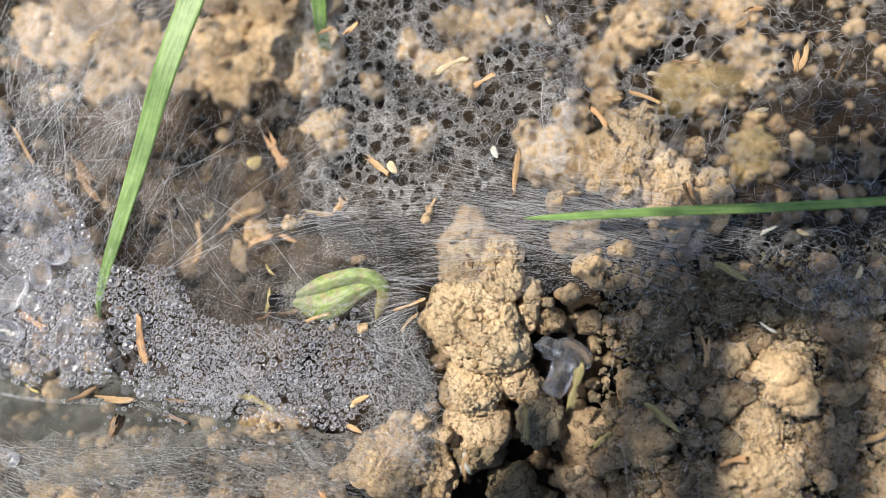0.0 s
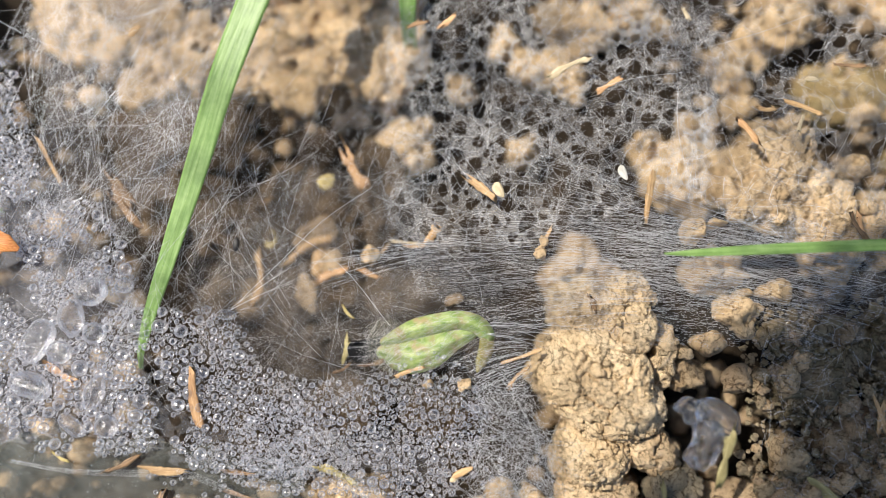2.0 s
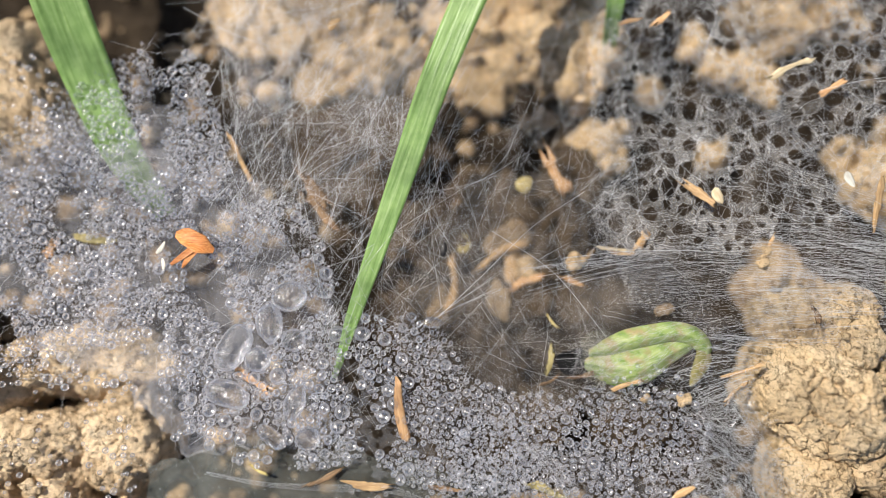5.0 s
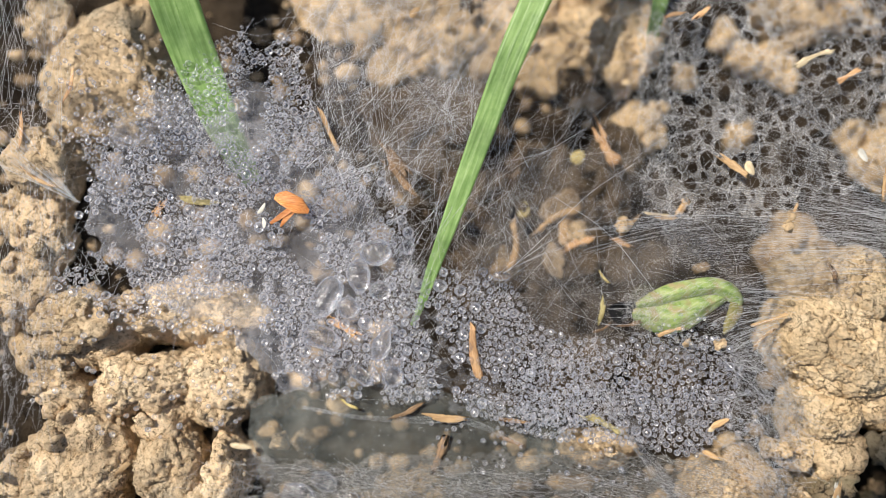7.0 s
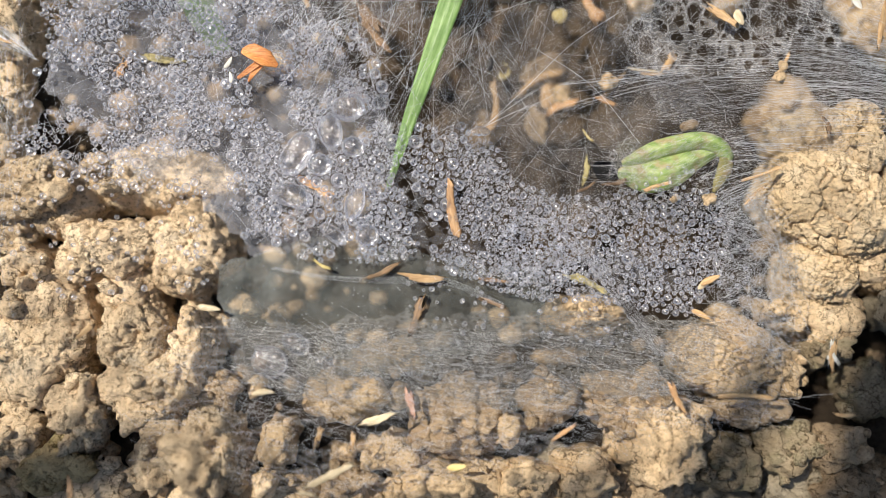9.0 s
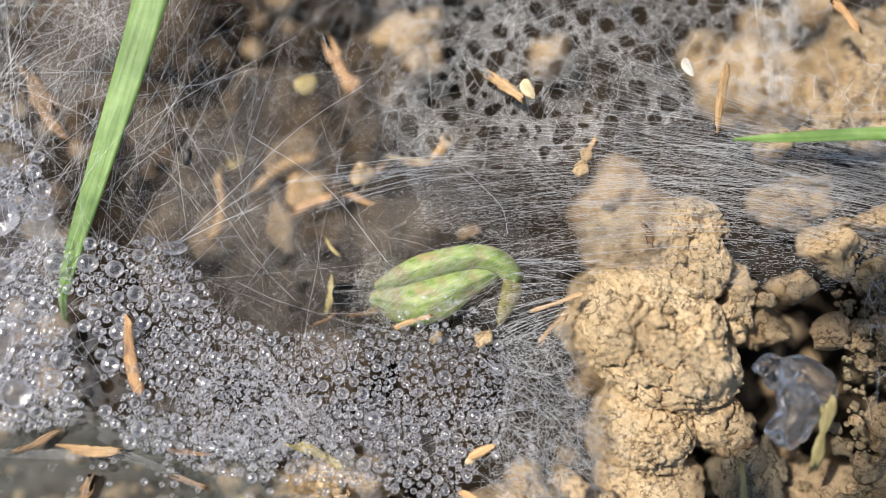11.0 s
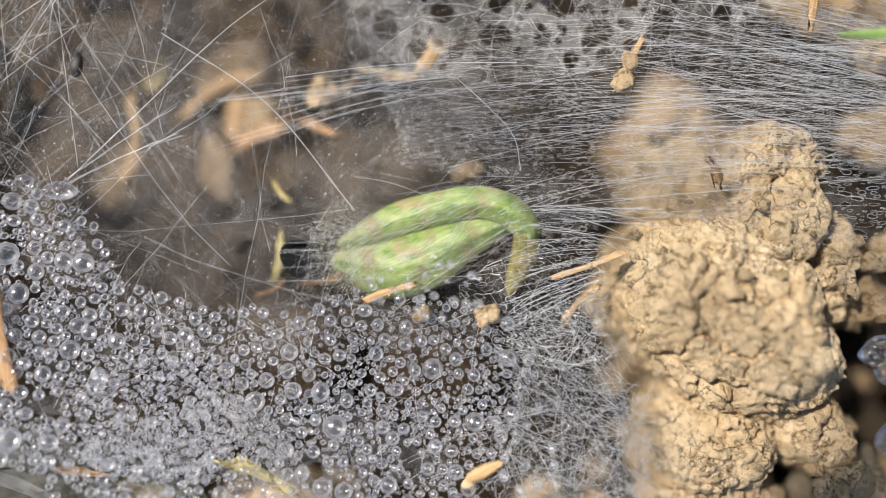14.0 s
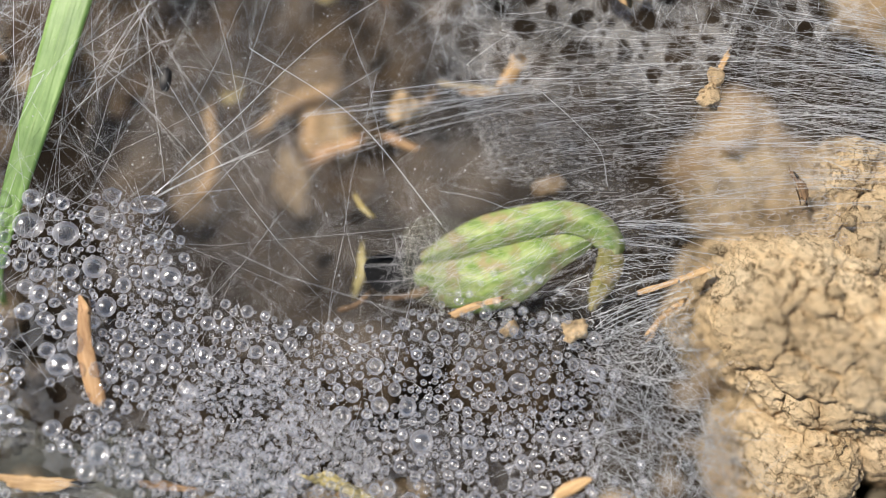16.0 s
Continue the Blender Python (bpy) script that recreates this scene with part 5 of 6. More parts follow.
def specks():
    """Minute droplets strung along the threads."""
    rng = np.random.RandomState(9)
    v0 = np.array([(1, 0, 0), (-1, 0, 0), (0, 1, 0), (0, -1, 0), (0, 0, 1), (0, 0, -1)], float)
    f0 = np.array([(0, 2, 4), (2, 1, 4), (1, 3, 4), (3, 0, 4), (2, 0, 5), (1, 2, 5), (3, 1, 5), (0, 3, 5)])
    xy = np.r_[scatter(VEIL, 3800, rng), scatter(NEAR, 1400, rng), scatter(DROPS, 2600, rng), scatter(NET, 500, rng), scatter(NET_FAR, 500, rng), scatter(SHADE, 500, rng), scatter([(-66, -6), (-44, -8), (-46, -15), (-66, -14)], 500, rng)]
    r = 0.018 + 0.045 * rng.rand(len(xy)) ** 4
    z = web_height(xy[:, 0], xy[:, 1]) + 0.4 * rng.randn(len(xy)) + 0.2
    v = v0[None] * r[:, None, None] + np.c_[xy, z][:, None]
    f = f0[None] + (np.arange(len(xy)) * 6)[:, None, None]
    part("dew_speck", mesh_of("dew_speck", v.reshape(-1, 3) * MM, f.reshape(-1, 3), SILK_BRIGHT), WEB, "minute glinting droplets on the silk", "stuff")


specks()


# ---- dew ----
def sphere(lon, lat):
    v = [(0, 0, 1)] + [(math.sin(math.pi * i / lat) * math.cos(2 * math.pi * j / lon), math.sin(math.pi * i / lat) * math.sin(2 * math.pi * j / lon), math.cos(math.pi * i / lat)) for i in range(1, lat) for j in range(lon)] + [(0, 0, -1)]
    f = [[0, 1 + j, 1 + (j + 1) % lon] for j in range(lon)]
    f += [[1 + i * lon + j, 1 + (i + 1) * lon + j, 1 + (i + 1) * lon + (j + 1) % lon, 1 + i * lon + (j + 1) % lon] for i in range(lat - 2) for j in range(lon)]
    last = 1 + (lat - 2) * lon
    f += [[last + j, last + lon, last + (j + 1) % lon] for j in range(lon)]
    return np.array(v, float), f


BLOBS = [
    (-49.4, -0.5, 1.0, 2.0, 1.05, 1.0, 72, 1, "long tear-shaped water drop among the dew", 0.75, 0.04),
    (-48.1, -4.0, 0.9, 1.2, 1.15, 0.9, 0, 2, "large round water drop among the dew", 0, 0.03),
    (-55.6, 4.4, 0.9, 2.5, 1.5, 1.0, 60, 3, "large uneven blob of merged dew"),
    (-52.2, 6.8, 0.9, 1.9, 1.3, 1.0, 95, 4, "uneven oval blob of merged dew"),
    (-50.4, 9.4, 0.9, 1.7, 1.4, 1.0, 20, 5, "uneven round blob of merged dew"),
    (-56.0, 0.0, 0.9, 2.2, 1.3, 1.0, -20, 6, "large flat blob of merged dew"),
    (-51.6, -3.9, 0.9, 1.6, 0.8, 0.8, -35, 7, "slanting oval water drop among the dew"),
    (-49.8, 5.2, 0.9, 1.2, 1.1, 0.9, 0, 8, "round water drop beside the grass blade", 0, 0.05),
    (-47.0, 10.0, 0.9, 0.95, 0.8, 0.7, 0, 9, "small glinting blob of dew"),
    (-53.2, 3.3, 0.9, 1.3, 1.2, 0.9, 0, 10, "round water drop among the dew", 0, 0.05),
    (11.0, -5.4, 0.5, 2.4, 1.6, 1.3, 65, 11, "glassy water blob beside the clod", 0, 0.4),
    (10.0, -2.0, 0.2, 1.7, 1.2, 1.0, -20, 12, "glassy water blob in the gap beside the clod", 0, 0.4),
    (12.6, -2.8, -0.4, 2.6, 1.6, 1.0, -30, 13, "flat clear water film in the gap"),
    (-57.9, -17.0, 0.6, 1.9, 1.6, 0.6, -20, 14, "thin clear water bubble held in the silk"),
    (-55.2, -15.2, 0.6, 1.5, 1.0, 0.5, -30, 15, "thin clear water bubble held in the silk"),
    (-52.2, -17.0, 0.5, 0.9, 0.7, 0.4, 0, 16, "small clear water bubble held in the silk"),
    (-38.6, 7.6, 0.8, 0.55, 0.45, 0.4, 0, 17, "small drop on a single thread"),
    (-36.6, 7.1, 0.8, 1.05, 0.5, 0.35, 0, 18, "flat drawn-out drop caught between threads"),
]


def pack(places, radii, heights, touch, got):
    """Keeps the drops that find room among those already there."""
    cells = collections.defaultdict(list)
    for q in got:
        cells[int(q[0] // 1.8), int(q[1] // 1.8)].append(q)
    for (x, y), r, z in zip(places.tolist(), radii.tolist(), heights.tolist()):
        i, j = int(x // 1.8), int(y // 1.8)
        room = True
        for a in (i - 1, i, i + 1):
            for b in (j - 1, j, j + 1):
                for q in cells[a, b]:
                    if (q[0] - x) ** 2 + (q[1] - y) ** 2 + 0.5 * (q[2] - z) ** 2 < (touch * (q[3] + r)) ** 2:
                        room = False
                        break
        if room:
            got.append((x, y, z, r))
            cells[i, j].append(got[-1])
    return got


def dew():
    """Drops of many sizes: broad ones first, then ever smaller ones in the gaps; open runs stay between them on the far side."""
    rng = np.random.RandomState(14)
    got = [(b[0], b[1], b[2], 0.42 * (b[3] + b[4])) for b in BLOBS[:10]]
    for count, scale, touch, sag in ((12000, 0.95, 1.0, 0.0), (14000, 0.62, 0.97, 0.12), (30000, 0.36, 0.93, 0.2)):
        xy = scatter(DROPS, count, rng)
        x, y = xy.T
        foam = np.hypot(x + 30.5, (y + 5.6) * 1.2) < 4.6
        base = np.where(x > -38, 0.37, np.where((x > -58) & (y < 6), 0.50, np.where((y > 14) | (x < -74), 0.34, 0.43)))
        base = np.where(foam, 0.21, base)
        r = np.clip(base * scale * np.exp(0.32 * rng.randn(count)), 0.09, np.where(x > -38, 0.75, 0.85))
        p = np.c_[xy / 2.8, np.zeros(count)]
        runs = noise3(p, 61) + 0.6 * noise3(p * 2.3, 62)
        edge = noise3(np.c_[xy / 4.5, np.zeros(count)], 63)
        hem = np.hypot(xy[:, :1] - HEM[:, 0], xy[:, 1:] - HEM[:, 1]).min(1)
        keep = (runs > np.where(x > -40, -0.9, -0.32)) & (rng.rand(count) < 0.25 + hem / 3.0 + 0.3 * edge)
        keep &= (x > -70) | (rng.rand(count) < 0.6)
        keep &= (y < 22) | (x > -62) | (rng.rand(count) < 0.6)
        z = web_height(x, y) - sag * rng.rand(count) * 2 + np.where(foam, 0.5, 0.15) * rng.randn(count)
        got = pack(xy[keep], r[keep], z[keep], touch, got)
    for poly, n, z in (([(-90, 4), (-66, -1), (-63, -9), (-76, -12), (-90, -6)], 130, 0.7), ([(-90, 34), (-75, 34), (-74, 24), (-84, 20), (-90, 22)], 150, 0.8), ([(-44, -8), (-20, -12), (-20, -15), (-44, -14)], 70, 0.4), ([(-12, -8), (-9, -3), (-8, -6), (-11, -12)], 26, 0.9)):
        xy = scatter(poly, n, rng)
        got = pack(xy, 0.14 + 0.2 * rng.rand(n), np.full(n, z), 1.0, got)
    xy = scatter([(-20, 2.6), (-15, 4), (-12.5, 2), (-14, -0.5), (-19, 1)], 34, rng)
    got = pack(xy, 0.13 + 0.17 * rng.rand(34), np.full(34, 1.6), 1.0, got)
    return np.array(got[10:])


def dew_drops():
    got = dew()
    v0, f0 = sphere(16, 9)
    shared = mesh_of("dew_drop", v0, f0, WATER)
    near = np.argsort(np.hypot(got[:, 0] + 27, got[:, 1] + 5) - 6 * got[:, 3])[:300]
    rng = np.random.RandomState(4)
    for i in near:
        x, y, z, r = got[i]
        ob = new("dew_drop", shared)
        ob.matrix_world = pose(x * MM, y * MM, z * MM, 20 * rng.rand(), 20 * rng.rand(), 360 * rng.rand()) @ Matrix.Diagonal((r * MM, r * MM * (0.93 + 0.1 * rng.rand()), r * MM * 0.95, 1))
        tagged(ob, "clear round dew drop hanging in the silk", "dew drop", "dew drops on the web")
    rest = np.delete(np.arange(len(got)), near)
    v1, f1 = sphere(11, 7)
    quads = np.array([q for q in f1 if len(q) == 4])
    tris = np.array([q for q in f1 if len(q) == 3])
    xyz, r = got[rest, :3], got[rest, 3]
    squash = 0.9 + 0.18 * rng.rand(len(rest), 3)
    v = v1[None] * (r[:, None] * squash)[:, None] + xyz[:, None]
    shift = (np.arange(len(rest)) * len(v1))[:, None, None]
    faces = (quads[None] + shift).reshape(-1, 4).tolist() + (tris[None] + shift).reshape(-1, 3).tolist()
    ob = new("dew", mesh_of("dew", v.reshape(-1, 3) * MM, faces, WATER))
    tagged(ob, "thousands of clear dew drops crowded on the web", "dew", kind="stuff")


dew_drops()


def big_drop(x, y, z, a, b, h, turn, seed, label, point=0.0, lumps=0.12):
    """A merged, uneven blob of water; point draws one end out."""
    v, f = BALLS[4]
    s = np.random.RandomState(seed).rand(3) * 40
    p = v * (1 + lumps * noise3(v * 1.6 + s, 2))[:, None]
    taper = 1 - point * np.clip(p[:, 0], 0, 1)
    p = np.c_[p[:, 0] * (1 + 0.35 * point * (p[:, 0] > 0)), p[:, 1] * taper, p[:, 2] * taper] * (a, b, h)
    ob = new("water_drop", mesh_of("water_drop", p * MM, f, WATER_CLEAR if x > 0 else WATER_BIG))
    ob.matrix_world = pose(x * MM, y * MM, z * MM, 0, 0, turn)
    tagged(ob, label, "water drop", "large water drops")


for blob in BLOBS:
    big_drop(*blob)


# ---- leaves ----
def ribbon(name, points, widths, fold, thick, material, parent=None, twist=0.0, m=9, power=1.3, crease=0.0):
    """A leaf blade along a line: folded, thick in the middle, thin at its edges."""
    n = 46
    line = glide(points, n)
    w = np.interp(np.linspace(0, 1, n), np.linspace(0, 1, len(widths)), widths)
    t = np.gradient(line, axis=0)
    t /= np.linalg.norm(t, axis=1)[:, None]
    side = np.cross(t, (0, 0, 1.0))
    side /= np.linalg.norm(side, axis=1)[:, None]
    up = np.cross(side, t)
    q = radians(twist) * np.linspace(0, 1, n)[:, None]
    side, up = side * np.cos(q) + up * np.sin(q), up * np.cos(q) - side * np.sin(q)
    u = np.linspace(-1, 1, m)
    v, uv, run = [], [], np.r_[0, np.cumsum(np.linalg.norm(np.diff(line, axis=0), axis=1))]
    for lay in (1, -1):
        for i in range(n):
            for a in u:
                rib = 0.10 * math.cos(a * math.pi * 5.5) * thick
                z = fold * w[i] * abs(a) ** power + crease * w[i] * (math.cos(a * 9 + 0.05 * i) * math.sin(i * 0.13 + 1) + 0.5 * math.cos(a * 17 - 0.11 * i)) + lay * (thick * (1 - 0.75 * abs(a)) + rib)
                v.append(line[i] + side[i] * a * w[i] / 2 + up[i] * z)
                uv.append((run[i] * MM, a * w[i] / 2 * MM))
    f = []
    for i in range(n - 1):
        for j in range(m - 1):
            a = i * m + j
            f.append([a, a + m, a + m + 1, a + 1])
            b = a + n * m
            f.append([b, b + 1, b + m + 1, b + m])
    for i in range(n - 1):
        f.append([i * m, n * m + i * m, n * m + i * m + m, i * m + m])
        f.append([i * m + m - 1, i * m + 2 * m - 1, n * m + i * m + 2 * m - 1, n * m + i * m + m - 1])
    me = mesh_of(name, np.array(v) * MM, f, material)
    layer = me.uv_layers.new(name="UVMap")
    index = np.zeros(len(me.loops), int)
    me.loops.foreach_get("vertex_index", index)
    layer.data.foreach_set("uv", np.array(uv)[index].ravel())
    return part(name, me, parent)


def grass(points, widths, fold, thick, twist, label):
    """One grass leaf: the blade and the paler midrib on it."""
    plant = tagged(new("grass_plant"), label, "grass")
    ribbon("blade", points, widths, fold, thick, BLADE, plant, twist)
    low = [(x, y, z - 0.02) for x, y, z in points]
    tagged(ribbon("midrib", low, [0.10 * w + 0.04 for w in widths], -0.3, thick + 0.03, RIB, plant, twist), "paler midrib")
    return plant


grass([(-46.3, 1.6, -2.5), (-45.4, 3.6, -0.2), (-44.2, 7.5, 0.7), (-42.2, 13.4, 1.6), (-39.2, 22.2, 3.0), (-36.0, 31.2, 5.0), (-30.2, 44.6, 7.5), (-24, 58, 12), (-16, 74, 22), (-8, 88, 36)], [0.5, 0.8, 1.4, 1.9, 2.5, 3.0, 3.5, 3.3, 2.2, 0.3], 0.05, 0.14, 8, "bright green grass blade rising out of the web")
grass([(-66.4, 18.5, -8.5), (-67.6, 21.5, -4.2), (-69.0, 25.2, -0.9), (-71.2, 30.5, 0.4), (-73.5, 37, 2.5), (-77, 50, 8), (-82, 68, 20), (-88, 84, 36)], [2.2, 3.4, 4.2, 4.9, 5.2, 5.4, 4.2, 0.4], 0.07, 0.18, -10, "broad green grass blade passing under the dew")
grass([(-18.4, 35, -8), (-18.6, 38.3, -2), (-18.5, 41.1, 0.5), (-18.7, 43.7, 2.2), (-18.9, 46.4, 3.6)], [1.2, 1.6, 2.0, 1.7, 0.3], 0.2, 0.2, 30, "short green shoot between the clods")
RIGHT_BLADE = grass([(6.8, 13.1, 3.2), (10, 13.2, 3.2), (16, 13.5, 3.1), (26, 13.9, 3.0), (38, 14.3, 3.0), (52, 15.0, 3.4), (66, 16, 1.5), (80, 17, -7)], [0.2, 0.7, 1.05, 1.25, 1.33, 1.33, 1.33, 1.09], 0.12, 0.12, 48, "narrow green grass blade lying over the web")


def curled_leaf():
    """A young leaf, folded lengthwise and hooked at its tip."""
    leaf = tagged(new("curled_leaf"), "pale green curled leaf half wrapped in silk at the funnel", "leaf")
    body = ribbon("lower_lobe", [(-21.6, 3.4, -1.6), (-20.4, 3.3, -1.1), (-18.4, 3.0, -0.2), (-16.2, 3.5, 0.2), (-13.8, 4.75, 0.1), (-11.6, 5.6, -0.3), (-10.6, 5.6, -0.7)], [1.0, 2.8, 3.7, 3.7, 2.5, 1.5, 0.5], -0.30, 0.12, POD, leaf, 0, 23, 2.0, 0.02)
    tagged(body, "pale lower lobe with brown stains")
    lobe = ribbon("upper_lobe", [(-21.2, 4.3, -1.4), (-19.6, 4.9, -0.7), (-17.6, 5.7, 0.0), (-15.2, 6.35, 0.5), (-13.0, 6.65, 0.7), (-11.2, 6.1, 0.6), (-10.3, 5.0, 0.2), (-10.3, 4.3, -0.4)], [0.8, 1.8, 2.2, 2.0, 1.9, 1.9, 1.7, 0.9], -0.42, 0.12, POD, leaf, 0, 17, 2.0, 0.02)
    tagged(lobe, "upper lobe curling over")
    lip = ribbon("leaf_tip", [(-10.6, 5.2, 0.1), (-10.35, 4.2, -0.1), (-10.6, 3.2, -0.5), (-11.0, 2.2, -1.0), (-11.3, 1.4, -1.6)], [1.0, 1.6, 1.5, 1.1, 0.3], -0.3, 0.1, WITHER, leaf, 0, 11, 2.0, 0.03)
    tagged(lip, "withered yellow-brown hooked tip")
    return leaf


curled_leaf()
FLEECE = [(-20.5, 3.0), (-19.0, 5.4), (-15.0, 7.6), (-11.0, 7.2), (-10.0, 5.4), (-12.5, 3.0), (-16.0, 1.4)]
wrap = field(FLEECE, 150, 4.5, 24, 16, 40, lift=0.2)
wrap[..., 2] += 0.7
threads("leaf_wrap_thread", wrap, fine(150, 0.005, 40), SILK, WEB, "thin silk drawn over the leaf")
NECK = [(-23.0, 2.2), (-22.8, 5.4), (-18.6, 6.0), (-18.6, 2.2)]
wrap = field(NECK, 240, 2.2, 30, 60, 41, lift=0.4)
threads("neck_thread", wrap, fine(240, 0.004, 41), SILK, WEB, "matted silk behind the leaf")
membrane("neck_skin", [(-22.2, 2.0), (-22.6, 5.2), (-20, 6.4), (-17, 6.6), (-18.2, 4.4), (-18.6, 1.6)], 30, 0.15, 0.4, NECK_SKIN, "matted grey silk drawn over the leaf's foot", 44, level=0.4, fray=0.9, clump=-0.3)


# ---- dry bits ----
BIT_WORDS = {
    "tan": "tan", "orange": "orange-brown", "brown": "dark brown", "pale": "pale cream", "yellow": "yellowish", "green": "olive-tan", "white": "whitish", "pink": "pinkish tan",
}
BITS = [0]


def bit(kind, tone, x, y, z, length, width, angle):
    """A scrap of straw or a husk lying in the silk, in millimetres."""
    BITS[0] += 1
    rng = np.random.RandomState(BITS[0] + 300)
    n, m = 12, 10
    u = np.linspace(-1, 1, n)
    bow = 0.06 * length * rng.randn()
    v, f = [], []
    for i, a in enumerate(u):
        if kind == "husk":
            w = (max(0.0, 1 - a * a) ** 0.55) * (1 - 0.25 * a)
        else:
            w = 0.82 + 0.16 * math.sin(2.6 * a + BITS[0]) + 0.10 * rng.randn() - (0.35 * rng.rand() if i in (0, n - 1) else 0)
        for j in range(m):
            q = 2 * math.pi * j / m
            groove = 1 - 0.35 * abs(math.sin(2.5 * q + 0.4 * a))
            ragged = (0.55 * width * rng.randn() if i in (0, n - 1) and kind != "husk" else 0)
            v.append((a * length / 2 + ragged, math.cos(q) * w * width / 2 + bow * (1 - a * a), math.sin(q) * groove * max(w, 0.1) * width * 0.13 + 0.03 * width * rng.randn()))
    f = [[i * m + j, i * m + (j + 1) % m, i * m + m + (j + 1) % m, i * m + m + j] for i in range(n - 1) for j in range(m)]
    f += [list(range(m))[::-1], [(n - 1) * m + j for j in range(m)]]
    ob = new("straw_scrap" if kind == "straw" else "seed_husk", mesh_of(kind, np.array(v) * MM, f, FIBRE[tone]))
    ob.matrix_world = pose(x * MM, y * MM, z * MM, 14 * rng.randn(), 7 * rng.randn(), angle)
    where = "caught in the silk" if z > 0 else "lying under the silk"
    what = "dry straw scrap" if kind == "straw" else "dry grass husk"
    tagged(ob, f"{BIT_WORDS[tone]} {what} {where}", "straw" if kind == "straw" else "husk", "dry scraps in the web")


bit("husk", "tan", -46.8, 36.4, 1.5, 1.74, 0.75, 55)
bit("straw", "orange", -17.5, 37.1, 1.2, 1.75, 0.52, 10)
bit("straw", "orange", -14.3, 37.6, 1.2, 1.98, 0.64, 40)
bit("straw", "pale", -1.9, 32.3, 1.4, 4.53, 0.76, 25)
bit("straw", "orange", 2.1, 30.6, 1.2, 2.68, 0.70, 32)
bit("straw", "pale", 10.1, 38.1, 1.4, 1.57, 0.52, -65)
bit("husk", "pale", 32.8, 43, 1.4, 2.21, 0.87, -75)
bit("straw", "tan", 40.2, 32.6, 1.2, 2.68, 0.82, 75)
bit("straw", "tan", 21.7, 28.1, 1.4, 3.83, 0.58, -20)
bit("straw", "pale", 21.4, 26.5, 1.2, 1.86, 0.52, 68)
bit("straw", "tan", 17.9, 28.2, 1.4, 1.74, 0.58, -5)
bit("straw", "brown", 26.9, 32.8, 0.8, 3.04, 0.59, -3)
bit("husk", "pale", 22.7, 31.2, 1.2, 1.40, 0.52, 0)
bit("husk", "pale", 35.7, 26.5, 1.2, 2.10, 0.64, 15)
bit("husk", "tan", 33.7, 37.5, 1.4, 2.32, 0.76, 32)
bit("straw", "orange", 35.5, 39.2, 1.2, 1.63, 0.76, 5)
bit("straw", "orange", 16, 25.8, 1.2, 2.56, 0.76, -50)
bit("straw", "brown", 26.8, 16.3, 0.9, 2.69, 0.64, -65)
bit("straw", "tan", 5.9, 19, 1.4, 4.53, 0.81, 82)
bit("husk", "white", 3.4, 21.5, 1.4, 1.74, 0.81, -70)
bit("straw", "tan", -10.7, 19.8, 1, 3.15, 0.88, -40)
bit("husk", "pale", -9.1, 19.8, 1, 1.75, 1.05, -60)
bit("straw", "pale", -18.7, 14.7, -1.5, 2.77, 0.66, -5)
bit("straw", "tan", -15.9, 15.6, -1.5, 1.81, 1.08, 60)
bit("straw", "tan", -29.5, 14.2, -5.3, 5.55, 0.86, 30)
bit("straw", "tan", -28.4, 12.8, -5.8, 3.72, 1.61, 80)
bit("straw", "orange", -27.1, 11.4, -5.3, 3.21, 0.93, 22)
bit("husk", "yellow", -33.7, 15.4, -4.8, 2.09, 1.47, 80)
bit("straw", "tan", -35.1, 11.1, -4.3, 5.12, 0.91, 88)
bit("straw", "orange", -24.2, 22.6, -2.5, 3.66, 1.58, -60)
bit("husk", "yellow", -27.5, 21.6, -3.5, 2.10, 1.60, 40)
bit("straw", "brown", -48.5, 20, -1, 3.95, 1.20, -50)
bit("straw", "tan", -33.5, 19.8, -6.3, 2.50, 0.87, 20)
bit("straw", "tan", -21.6, 13.5, -3, 3.07, 0.61, 50)
bit("husk", "green", 31.3, 6.9, 0.9, 4.68, 0.88, -28)
bit("husk", "pale", 35.1, -1.5, 0.9, 2.10, 0.88, 0)
bit("straw", "white", 35.3, 0.3, 1, 1.63, 0.41, -35)
bit("straw", "tan", 28.1, -2.4, 0.6, 3.05, 0.53, -80)
bit("straw", "orange", -39.1, -1.4, 1, 6.07, 1.05, -80)
bit("straw", "tan", 40.7, 33.2, 1.2, 3.65, 0.88, 70)
bit("straw", "brown", 45.6, 31.4, 0.5, 3.00, 0.48, 60)
bit("husk", "green", 22.8, -10.2, 0.6, 5.72, 0.95, -40)
bit("straw", "green", 12.6, -6.4, 1.8, 4.84, 1.28, 75)
bit("straw", "green", 6.6, -10.9, 1, 3.79, 0.75, -88)
bit("straw", "tan", -0.2, -15.9, 0.9, 2.85, 0.88, 85)
bit("straw", "tan", 28.4, -2.7, 0.2, 2.46, 0.62, 80)
bit("straw", "brown", 43, -1.4, 1, 4.07, 0.61, -40)
bit("straw", "brown", 44.3, -3.6, 1, 4.47, 0.75, -80)
bit("husk", "pale", 46.1, 6.8, 1.2, 1.76, 0.61, 70)
bit("straw", "orange", 30.9, -15.2, 1.2, 3.11, 0.88, 10)
bit("straw", "tan", 47, -12.2, 1, 3.66, 0.75, 28)
bit("straw", "yellow", 15.6, -13, 0, 2.33, 0.82, 40)
bit("husk", "pale", 39.8, 11.6, 1.4, 1.75, 0.67, -20)
bit("straw", "white", 35.7, 11.8, 1.4, 1.75, 0.47, 25)
bit("straw", "orange", 27, 16.2, 1, 2.30, 0.61, -75)
